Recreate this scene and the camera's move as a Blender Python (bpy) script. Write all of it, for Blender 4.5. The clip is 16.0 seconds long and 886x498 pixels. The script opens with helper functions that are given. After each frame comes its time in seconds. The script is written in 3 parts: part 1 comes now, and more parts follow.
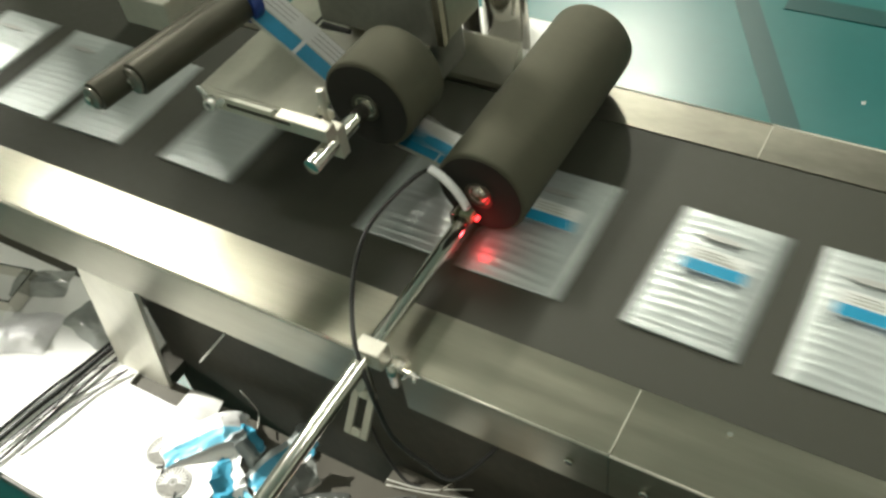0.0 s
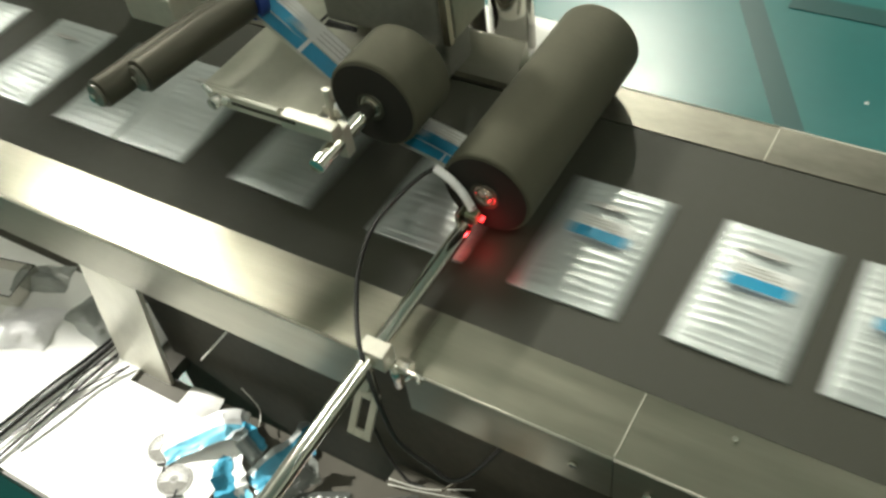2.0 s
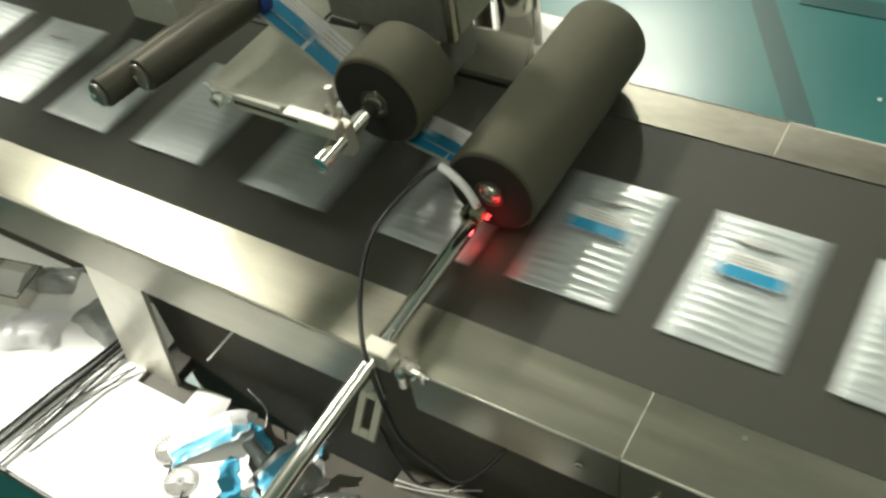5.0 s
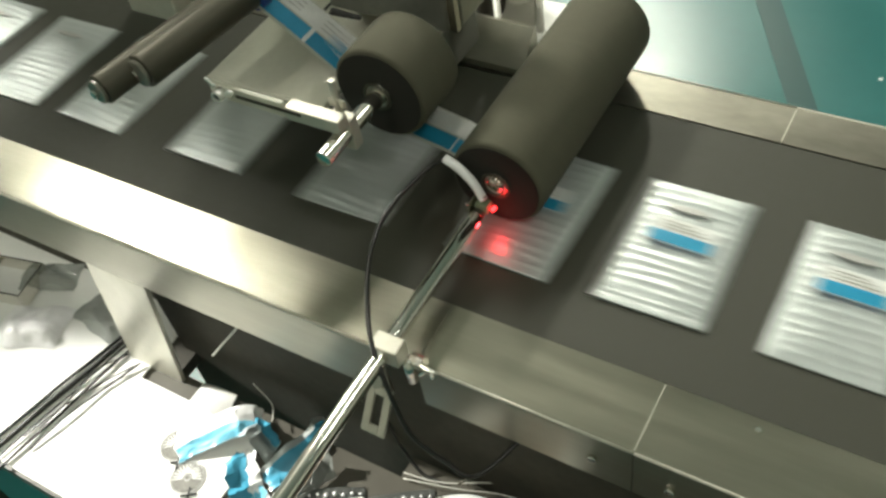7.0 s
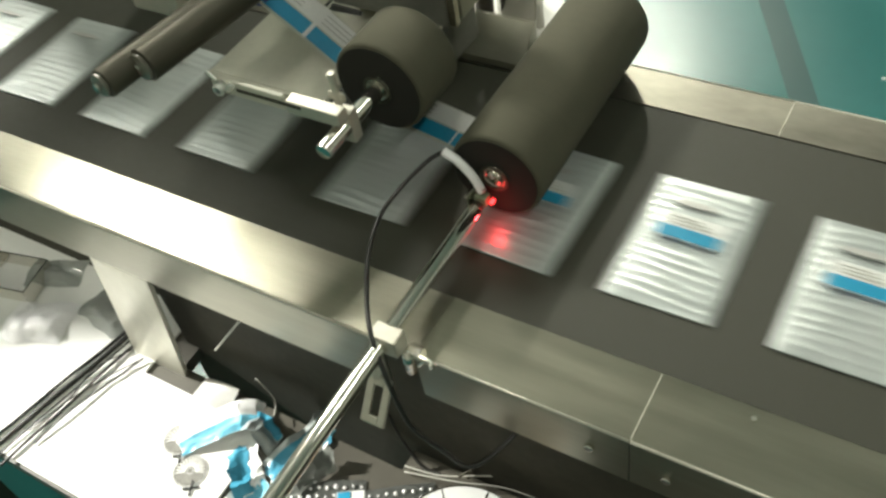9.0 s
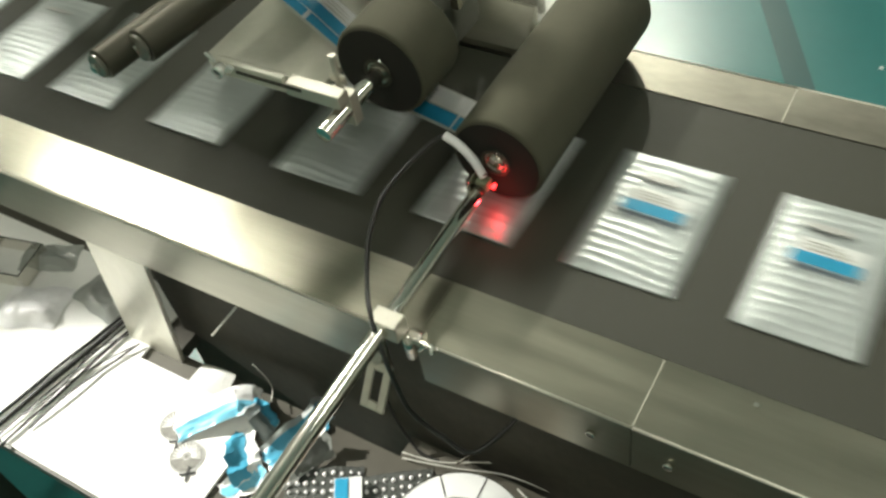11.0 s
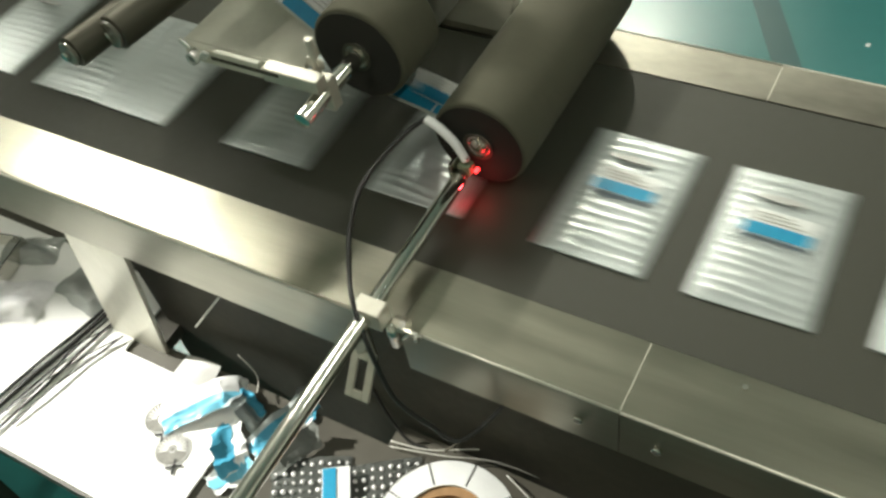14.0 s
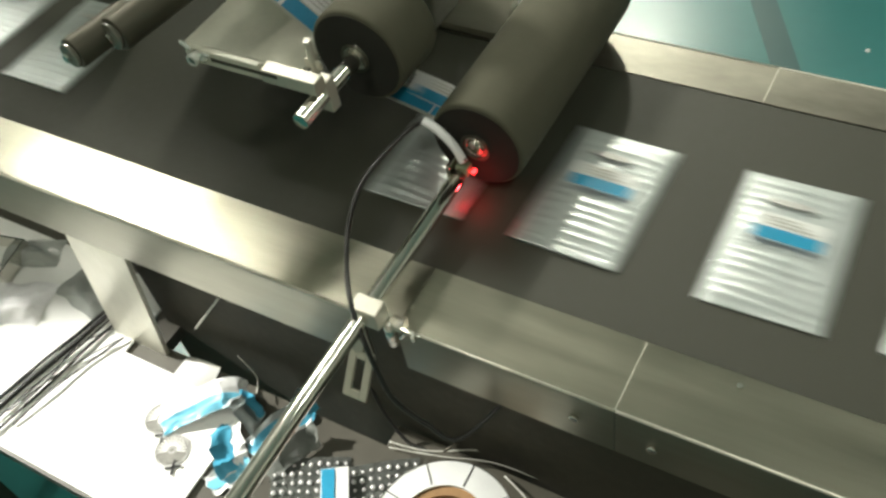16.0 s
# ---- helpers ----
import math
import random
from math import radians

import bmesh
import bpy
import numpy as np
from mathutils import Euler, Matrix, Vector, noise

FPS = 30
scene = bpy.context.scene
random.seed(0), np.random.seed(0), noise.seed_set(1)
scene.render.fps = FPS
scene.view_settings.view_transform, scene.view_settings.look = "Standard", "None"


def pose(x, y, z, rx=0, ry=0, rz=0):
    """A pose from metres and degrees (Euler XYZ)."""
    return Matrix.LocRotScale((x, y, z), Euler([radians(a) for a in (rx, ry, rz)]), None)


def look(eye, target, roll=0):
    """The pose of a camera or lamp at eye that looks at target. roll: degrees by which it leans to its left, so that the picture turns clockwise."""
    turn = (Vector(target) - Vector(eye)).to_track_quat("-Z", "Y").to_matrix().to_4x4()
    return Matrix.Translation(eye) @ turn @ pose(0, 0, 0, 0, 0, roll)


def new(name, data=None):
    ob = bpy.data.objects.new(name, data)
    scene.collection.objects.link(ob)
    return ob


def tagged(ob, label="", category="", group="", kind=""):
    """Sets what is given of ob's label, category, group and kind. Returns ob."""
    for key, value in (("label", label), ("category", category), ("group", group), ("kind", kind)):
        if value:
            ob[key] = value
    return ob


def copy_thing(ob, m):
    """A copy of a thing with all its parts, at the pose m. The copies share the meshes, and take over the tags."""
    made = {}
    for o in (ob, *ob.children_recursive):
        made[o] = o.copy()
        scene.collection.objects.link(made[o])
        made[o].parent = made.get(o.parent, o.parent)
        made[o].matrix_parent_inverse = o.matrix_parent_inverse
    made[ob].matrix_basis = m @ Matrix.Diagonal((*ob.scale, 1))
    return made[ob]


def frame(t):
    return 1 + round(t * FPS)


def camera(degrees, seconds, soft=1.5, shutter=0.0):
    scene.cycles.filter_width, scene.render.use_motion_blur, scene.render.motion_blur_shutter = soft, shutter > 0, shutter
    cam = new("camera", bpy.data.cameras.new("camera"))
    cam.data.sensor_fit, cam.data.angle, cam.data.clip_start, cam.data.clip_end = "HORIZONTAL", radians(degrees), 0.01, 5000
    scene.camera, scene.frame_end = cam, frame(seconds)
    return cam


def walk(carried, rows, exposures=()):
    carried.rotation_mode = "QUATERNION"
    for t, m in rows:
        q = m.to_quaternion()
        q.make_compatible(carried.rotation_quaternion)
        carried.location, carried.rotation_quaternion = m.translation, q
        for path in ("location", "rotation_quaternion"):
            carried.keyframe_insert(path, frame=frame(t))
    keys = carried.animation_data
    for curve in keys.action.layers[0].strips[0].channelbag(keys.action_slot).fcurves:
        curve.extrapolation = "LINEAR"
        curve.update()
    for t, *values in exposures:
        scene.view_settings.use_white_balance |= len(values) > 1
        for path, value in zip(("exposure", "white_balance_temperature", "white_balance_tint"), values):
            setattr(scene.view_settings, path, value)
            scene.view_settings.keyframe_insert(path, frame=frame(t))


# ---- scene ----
LENS = 50.8
PATH = [
    (0, (0.145, -0.423, 1.519), (-0.684, 0.657, 0.054), -10.2),
    (0.5, (0.142, -0.422, 1.52), (-0.684, 0.657, 0.052), -10.0),
    (1, (0.142, -0.422, 1.523), (-0.68, 0.654, 0.051), -9.7),
    (1.5, (0.141, -0.422, 1.522), (-0.684, 0.653, 0.051), -9.7),
    (2, (0.137, -0.42, 1.521), (-0.686, 0.653, 0.048), -9.7),
    (2.5, (0.138, -0.421, 1.521), (-0.697, 0.646, 0.05), -10.2),
    (3, (0.141, -0.423, 1.522), (-0.701, 0.644, 0.054), -10.3),
    (3.5, (0.142, -0.422, 1.52), (-0.702, 0.645, 0.054), -10.1),
    (4, (0.145, -0.418, 1.517), (-0.709, 0.643, 0.052), -10.5),
    (6.5, (0.128, -0.409, 1.509), (-0.703, 0.642, 0.024), -11.6),
    (7, (0.127, -0.407, 1.512), (-0.705, 0.633, 0.021), -11.8),
    (7.5, (0.13, -0.408, 1.509), (-0.709, 0.634, 0.022), -12.0),
    (8, (0.131, -0.41, 1.512), (-0.704, 0.631, 0.022), -11.7),
    (8.5, (0.134, -0.41, 1.51), (-0.707, 0.624, 0.019), -12.0),
    (9, (0.139, -0.415, 1.509), (-0.708, 0.625, 0.025), -12.2),
    (11.5, (0.128, -0.418, 1.498), (-0.693, 0.612, -0.008), -11.4),
    (12, (0.125, -0.412, 1.494), (-0.69, 0.613, -0.017), -11.4),
    (12.5, (0.123, -0.408, 1.494), (-0.68, 0.606, -0.032), -11.8),
    (13, (0.123, -0.407, 1.494), (-0.673, 0.607, -0.035), -11.9),
    (13.5, (0.126, -0.406, 1.492), (-0.671, 0.612, -0.034), -12.0),
    (14, (0.132, -0.408, 1.492), (-0.669, 0.611, -0.031), -12.2),
    (14.5, (0.134, -0.41, 1.491), (-0.67, 0.615, -0.027), -12.1),
    (15, (0.139, -0.411, 1.492), (-0.67, 0.612, -0.024), -12.2),
    (15.5, (0.14, -0.413, 1.491), (-0.67, 0.614, -0.022), -12.2),
    (16, (0.14, -0.413, 1.492), (-0.67, 0.614, -0.021), -12.2),
]
cam = camera(LENS, 16.0, soft=2.8, shutter=0.6)
walk(cam, [(t, look(eye, target, roll)) for t, eye, target, roll in PATH])
scene.view_settings.exposure = 0.0

# ---- light: a low far lamp that casts the hard shadows, a wide panel added for the guard's gleam, an added beam on the side table, dim ceiling fill lamps ----
world = bpy.data.worlds.new("hall_light")
scene.world = world
world.use_nodes = True
world.node_tree.nodes["Background"].inputs["Color"].default_value = (0.75, 0.85, 0.80, 1)
world.node_tree.nodes["Background"].inputs["Strength"].default_value = 0.045
LAMP = Vector((-3.32, 1.62, 3.85))
FAR_LAMP = Vector((-2.37, 5.70, 3.95))


def area(name, m, sx, sy, watts, colour, shape="RECTANGLE"):
    data = bpy.data.lights.new(name, "AREA")
    data.shape, data.size, data.size_y, data.energy, data.color = shape, sx, sy, watts, colour
    ob = new(name, data)
    ob.matrix_world = m
    return ob


# unseen fill lamps; the last is placed so the far guard mirrors it
FILL_LAMPS = ((-1.2, -1.4, 0.25, 1.2, 13), (1.6, -1.4, 0.25, 1.2, 13), (1.6, 1.6, 0.25, 1.2, 13), (-0.8, 4.3, 3.4, 0.7, 4))
SPOT = Vector((-3.50, -0.36, 2.05))
# unseen panel, added for the bright gleam on the near guard
area("high_bay_light", look(LAMP, (-0.25, 0.1, 0.85)), 0.80, 0.45, 170, (1.0, 0.985, 0.87))
area("far_bay_light", look(FAR_LAMP, (-0.2, 0.15, 0.85)), 0.30, 0.30, 200, (0.985, 0.975, 0.82), "DISK")
for cx, cy, sx, sy, watts in FILL_LAMPS:
    area("ceiling_light_glow", pose(cx, cy, 4.12), sx, sy, watts, (0.97, 0.97, 0.83))
# added unseen lamp; its narrow cone brightens the table and spares the belt
beam = bpy.data.lights.new("spot_light", "SPOT")
beam.energy, beam.color, beam.spot_size, beam.spot_blend, beam.shadow_soft_size = 1650, (1.0, 0.98, 0.90), radians(8.4), 0.22, 0.04
new("spot_light", beam).matrix_world = look(SPOT, (-0.45, -0.240, 0.56))
glow = bpy.data.lights.new("sensor_glow", "POINT")
glow.energy, glow.color, glow.shadow_soft_size = 0.020, (1.0, 0.03, 0.04), 0.003
new("sensor_glow", glow).matrix_world = pose(-0.199, 0.086, 0.870)

# ---- materials ----


def material(name, colour, rough=0.5, metal=0.0, grain=0.0, scale=60.0, stretch=(1, 1, 1), bump=0.0, stain=0.0, rvar=0.0, spread=0.0, glow_of=0.0, coat=0.0, dent=0.0):
    """A surface with fine grain, large stains, uneven gloss and relief; spread: difference from piece to piece."""
    m = bpy.data.materials.new(name)
    m.use_nodes = True
    nt = m.node_tree
    b = nt.nodes["Principled BSDF"]
    b.inputs["Base Color"].default_value = (*colour, 1)
    b.inputs["Roughness"].default_value, b.inputs["Metallic"].default_value = rough, metal
    b.inputs["Coat Weight"].default_value = coat
    if glow_of:
        b.inputs["Emission Color"].default_value, b.inputs["Emission Strength"].default_value = (*colour, 1), glow_of
    co = nt.nodes.new("ShaderNodeTexCoord")
    mp = nt.nodes.new("ShaderNodeMapping")
    mp.inputs["Scale"].default_value = stretch
    nt.links.new(co.outputs["Object"], mp.inputs["Vector"])

    def tex(s, detail=4.0):
        n = nt.nodes.new("ShaderNodeTexNoise")
        n.inputs["Scale"].default_value, n.inputs["Detail"].default_value = s, detail
        nt.links.new(mp.outputs["Vector"], n.inputs["Vector"])
        return n.outputs["Fac"]

    def ranged(src, lo, hi):
        n = nt.nodes.new("ShaderNodeMapRange")
        n.inputs["From Min"].default_value, n.inputs["From Max"].default_value = 0.25, 0.75
        n.inputs["To Min"].default_value, n.inputs["To Max"].default_value = lo, hi
        nt.links.new(src, n.inputs["Value"])
        return n.outputs["Result"]

    def times(p, q):
        n = nt.nodes.new("ShaderNodeMath")
        n.operation = "MULTIPLY"
        nt.links.new(p, n.inputs[0]), nt.links.new(q, n.inputs[1])
        return n.outputs[0]

    fine, coarse = tex(scale), tex(scale / 9.0, 3.0)
    amount = times(ranged(fine, 1 - grain, 1 + grain), ranged(coarse, 1 - stain, 1 + stain * 0.5))
    if spread:
        info = nt.nodes.new("ShaderNodeObjectInfo")
        n = nt.nodes.new("ShaderNodeMapRange")
        n.inputs["To Min"].default_value, n.inputs["To Max"].default_value = 1 - spread, 1 + spread
        nt.links.new(info.outputs["Random"], n.inputs["Value"])
        amount = times(amount, n.outputs["Result"])
    mix = nt.nodes.new("ShaderNodeVectorMath")
    mix.operation = "SCALE"
    mix.inputs[0].default_value = colour
    nt.links.new(amount, mix.inputs["Scale"])
    nt.links.new(mix.outputs[0], b.inputs["Base Color"])
    if rvar:
        nt.links.new(ranged(coarse, max(rough - rvar, 0.02), rough + rvar), b.inputs["Roughness"])
    if bump:
        n = nt.nodes.new("ShaderNodeBump")
        n.inputs["Strength"].default_value, n.inputs["Distance"].default_value = bump, 0.001
        nt.links.new(fine, n.inputs["Height"])
        nt.links.new(n.outputs["Normal"], b.inputs["Normal"])
        if dent:
            d = nt.nodes.new("ShaderNodeBump")
            d.inputs["Strength"].default_value, d.inputs["Distance"].default_value = dent, 0.004
            w = nt.nodes.new("ShaderNodeTexNoise")
            w.inputs["Scale"].default_value, w.inputs["Detail"].default_value = 16.0, 1.0
            nt.links.new(co.outputs["Object"], w.inputs["Vector"])
            nt.links.new(w.outputs["Fac"], d.inputs["Height"])
            nt.links.new(d.outputs["Normal"], n.inputs["Normal"])
    return m


STEEL = material("brushed_steel", (0.275, 0.266, 0.214), 0.31, 1.0, 0.04, 260, (0.10, 1, 1), 0.03, 0.16, 0.05, dent=0.20)
# stained, and darker than the near guard to hold down mirrored lamplight
DULL_STEEL = material("stained_steel_toned_down", (0.215, 0.205, 0.170), 0.40, 1.0, 0.10, 120, (0.4, 1, 1), 0.10, 0.35, 0.07, dent=0.25)
STEEL_DIM = material("worn_sheet_steel", (0.46, 0.45, 0.38), 0.40, 1.0, 0.05, 160, (0.3, 1, 1), 0.08, 0.14, 0.07)
# lighter base colour includes the light the card throws on the leg
LEG_STEEL = material("rippled_sheet_steel", (0.60, 0.585, 0.50), 0.34, 0.55, 0.05, 160, (1, 1, 0.3), 0.08, 0.14, 0.07, dent=0.5)
MILLED = material("milled_steel", (0.58, 0.56, 0.48), 0.40, 0.6, 0.05, 120, (1, 1, 1), 0.06, 0.08, 0.05)
CHROME = material("polished_steel", (0.76, 0.74, 0.68), 0.18, 1.0, 0.03, 90, (1, 0.1, 1), 0.03, 0.06, 0.03)
NUT = material("plated_nut", (0.88, 0.87, 0.82), 0.22, 0.7, 0.03, 120, (1, 1, 1), 0.03, 0.05, 0.03)
CAP = material("smoked_end_cap", (0.16, 0.155, 0.125), 0.14, 0.2, 0.08, 200, (1, 1, 1), 0.1, 0.2, 0.06)
ROD = material("turned_steel_rod", (0.80, 0.78, 0.72), 0.10, 1.0, 0.03, 160, (1, 0.05, 1), 0.02, 0.06, 0.02)
COLUMN = material("column_steel", (0.62, 0.60, 0.53), 0.14, 1.0, 0.03, 90, (1, 1, 0.1), 0.03, 0.06, 0.03)
DARK_STEEL = material("dark_steel", (0.085, 0.080, 0.060), 0.50, 0.7, 0.08, 120, (1, 0.1, 1), 0.05, 0.15, 0.06)
BELT = material("belt_rubber", (0.0300, 0.0312, 0.0195), 0.66, 0.0, 0.10, 900, (1, 1, 1), 0.15, 0.10, 0.05)
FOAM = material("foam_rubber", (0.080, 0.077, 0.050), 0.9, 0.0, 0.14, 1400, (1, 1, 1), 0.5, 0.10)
FOAM_END = material("black_foam", (0.014, 0.013, 0.009), 0.9, 0.0, 0.2, 1200, (1, 1, 1), 0.5, 0.15)
EPOXY = material("teal_epoxy", (0.013, 0.120, 0.116), 0.33, 0.0, 0.03, 30, (1, 1, 1), 0.02, 0.10, 0.06)
EPOXY_SHADED = material("shaded_teal_epoxy", (0.006, 0.058, 0.057), 0.34, 0.0, 0.03, 30, (1, 1, 1), 0.0, 0.04, 0.0)
WALL = material("wall_paint", (0.62, 0.62, 0.56), 0.6, 0.0, 0.03, 25, (1, 1, 1), 0.05, 0.05)
CEILING = material("ceiling_paint", (0.6, 0.6, 0.55), 0.8, 0.0, 0.03, 25, (1, 1, 1), 0.05, 0.05)
FOIL = material("silver_foil", (0.50, 0.54, 0.53), 0.37, 0.55, 0.08, 500, (1, 1, 1), 0.35, 0.06, 0.06, 0.05)
MARK_GREY = material("mid_grey_print", (0.20, 0.195, 0.17), 0.5, 0.0, 0.25, 500, (1, 1, 1), 0.1, 0.3)
INK_GREY = material("grey_print", (0.46, 0.46, 0.44), 0.45, 0.3, 0.15, 700, (1, 1, 1), 0.1, 0.1)
LABEL = material("label_paper", (0.74, 0.75, 0.73), 0.45, 0.0, 0.04, 500, (1, 1, 1), 0.05, 0.04)
BLUE = material("blue_print", (0.020, 0.30, 0.50), 0.35, 0.0, 0.06, 400, (1, 1, 1), 0.05, 0.06)
# less saturated blue for the spoiled packets
MUTED_BLUE = material("muted_blue_print", (0.055, 0.30, 0.44), 0.40, 0.0, 0.06, 400, (1, 1, 1), 0.05, 0.10)
PALE_BLUE = material("pale_blue_print", (0.16, 0.50, 0.66), 0.35, 0.0, 0.06, 400, (1, 1, 1), 0.05, 0.06)
LINER = material("liner_paper", (0.50, 0.50, 0.44), 0.5, 0.0, 0.05, 300, (1, 1, 1), 0.05, 0.08)
CARD = material("white_card", (0.84, 0.84, 0.80), 0.5, 0.0, 0.02, 80, (1, 1, 1), 0.05, 0.04)
FILM = material("plastic_film", (0.17, 0.18, 0.165), 0.16, 0.0, 0.05, 40, (1, 1, 1), 0.1, 0.1, 0.08)
WRAP = material("grey_plastic_wrap", (0.34, 0.355, 0.33), 0.25, 0.0, 0.05, 60, (1, 1, 1), 0.1, 0.12, 0.08)
# tone lightened: the light missing on the peel plate is in the colour
PALE_PLATE = material("pale_grey_plate", (0.56, 0.555, 0.46), 0.45, 0.0, 0.04, 120, (1, 1, 1), 0.05, 0.10, 0.05)
TABLE_TOP = material("dark_brown_laminate", (0.075, 0.070, 0.054), 0.42, 0.0, 0.06, 60, (1, 1, 1), 0.05, 0.18, 0.08)
SHADE_BROWN = material("shade_brown", (0.045, 0.041, 0.028), 0.8, 0.0, 0.15, 90, (1, 1, 1), 0.1, 0.2)
CABLE = material("black_cable", (0.018, 0.018, 0.016), 0.4, 0.0, 0.1, 300, (1, 1, 1), 0.05, 0.1)
TUBE = material("white_tube", (0.90, 0.89, 0.89), 0.35, 0.0, 0.03, 200, (1, 1, 1), 0.03, 0.05)
GREY_CAST = material("grey_housing", (0.20, 0.20, 0.17), 0.42, 0.3, 0.08, 150, (1, 1, 1), 0.15, 0.12, 0.06)
BLUE_CAP = material("blue_plastic", (0.02, 0.045, 0.20), 0.4, 0.0, 0.06, 200, (1, 1, 1), 0.05, 0.1)
BROWN = material("brown_core_card", (0.30, 0.17, 0.07), 0.7, 0.0, 0.12, 150, (1, 1, 1), 0.1, 0.15)
BLACK = material("black_plastic", (0.015, 0.015, 0.014), 0.4, 0.0, 0.1, 200, (1, 1, 1), 0.05, 0.1)
RED_LENS = material("red_lens", (1.0, 0.03, 0.03), 0.3, 0.0, glow_of=6.0)
GREEN_LENS = material("green_plastic", (0.20, 0.24, 0.15), 0.4, 0.0, 0.05)
WINDOW_GLASS = material("glowing_pane", (1.0, 0.98, 0.92), 0.5, 0.0, glow_of=4.0)
LAMP_GLASS = material("lamp_diffuser", (1.0, 0.97, 0.88), 0.5, 0.0, glow_of=12.0)

# ---- mesh helpers ----


def mesh(bm, name):
    me = bpy.data.meshes.new(name)
    bm.to_mesh(me)
    bm.free()
    return me


def part(name, bm, mat, parent=None, label="", smooth=False):
    me = mesh(bm, name)
    me.materials.append(mat)
    if smooth:
        for p in me.polygons:
            p.use_smooth = True
    ob = new(name, me)
    if parent is not None:
        ob.parent = parent
    if label:
        ob["label"] = label
    return ob


def thing(name, label, category, group="", kind="", at=(0, 0, 0)):
    ob = new(name)
    ob.location = at
    return tagged(ob, label, category, group, kind)


def box(x0, x1, y0, y1, z0, z1, bevel=0.0, bm=None):
    bm = bm or bmesh.new()
    made = bmesh.ops.create_cube(bm, size=1.0, matrix=Matrix.LocRotScale(((x0 + x1) / 2, (y0 + y1) / 2, (z0 + z1) / 2), None, (x1 - x0, y1 - y0, z1 - z0)))
    if bevel:
        edges = {e for v in made["verts"] for e in v.link_edges}
        bmesh.ops.bevel(bm, geom=list(edges), offset=bevel, segments=2, profile=0.5, affect="EDGES")
    return bm


def rod(p, q, r, segments=28, bevel=0.0, bm=None, r2=None):
    """A round bar from p to q."""
    bm = bm or bmesh.new()
    p, q = Vector(p), Vector(q)
    turn = (q - p).to_track_quat("Z", "Y")
    made = bmesh.ops.create_cone(bm, cap_ends=True, segments=segments, radius1=r, radius2=r if r2 is None else r2, depth=(q - p).length, matrix=Matrix.LocRotScale((p + q) / 2, turn, None))
    if bevel:
        rims = {e for v in made["verts"] for e in v.link_edges if any(len(f.verts) > 4 for f in e.link_faces)}
        bmesh.ops.bevel(bm, geom=list(rims), offset=bevel, segments=3, profile=0.5, affect="EDGES")
    return bm


def ring(p, q, r_out, r_in, segments=40):
    """A hollow cylinder from p to q."""
    bm = bmesh.new()
    p, q = Vector(p), Vector(q)
    turn = (q - p).to_track_quat("Z", "Y").to_matrix()
    loops = []
    for end, r in ((p, r_in), (p, r_out), (q, r_out), (q, r_in)):
        loops.append([bm.verts.new(end + turn @ Vector((r * math.cos(a), r * math.sin(a), 0))) for a in (2 * math.pi * k / segments for k in range(segments))])
    for i in range(4):
        one, two = loops[i], loops[(i + 1) % 4]
        for k in range(segments):
            bm.faces.new((one[k], one[(k + 1) % segments], two[(k + 1) % segments], two[k]))
    bmesh.ops.recalc_face_normals(bm, faces=bm.faces)
    return bm


def tube(points, r, segments=10, steps=8, bm=None):
    """A round cable through points."""
    bm = bm or bmesh.new()
    pts = [Vector(p) for p in points]
    line = []
    for i in range(len(pts) - 1):
        a, b, c, d = pts[max(i - 1, 0)], pts[i], pts[i + 1], pts[min(i + 2, len(pts) - 1)]
        for k in range(steps):
            s = k / steps
            line.append(0.5 * (2 * b + (c - a) * s + (2 * a - 5 * b + 4 * c - d) * s * s + (3 * b - a - 3 * c + d) * s ** 3))
    line.append(pts[-1])
    loops = []
    for i, p in enumerate(line):
        way = (line[min(i + 1, len(line) - 1)] - line[max(i - 1, 0)]).normalized()
        side = way.cross(Vector((0.31, 0.2, 0.93))).normalized()
        up = way.cross(side)
        loops.append([bm.verts.new(p + r * (math.cos(a) * side + math.sin(a) * up)) for a in (2 * math.pi * k / segments for k in range(segments))])
    for one, two in zip(loops, loops[1:]):
        for k in range(segments):
            bm.faces.new((one[k], one[(k + 1) % segments], two[(k + 1) % segments], two[k]))
    bm.faces.new(loops[0]), bm.faces.new(loops[-1])
    bmesh.ops.recalc_face_normals(bm, faces=bm.faces)
    return bm


def sheet(height, x0, x1, y0, y1, nx, ny, thick=0.0):
    """A grid whose points lie at height(u, v), a place for u and v from 0 to 1."""
    bm = bmesh.new()
    rows = [[bm.verts.new(height(i / nx, j / ny, x0 + (x1 - x0) * i / nx, y0 + (y1 - y0) * j / ny)) for i in range(nx + 1)] for j in range(ny + 1)]
    for a, b in zip(rows, rows[1:]):
        for i in range(nx):
            bm.faces.new((a[i], a[i + 1], b[i + 1], b[i]))
    if thick:
        bmesh.ops.solidify(bm, geom=list(bm.faces), thickness=thick)
    bmesh.ops.recalc_face_normals(bm, faces=bm.faces)
    return bm


TOP = 0.85
BELT_W = 0.306
X0, X1 = -1.7, 1.3
FASCIA = 0.775

# ---- the hall ----


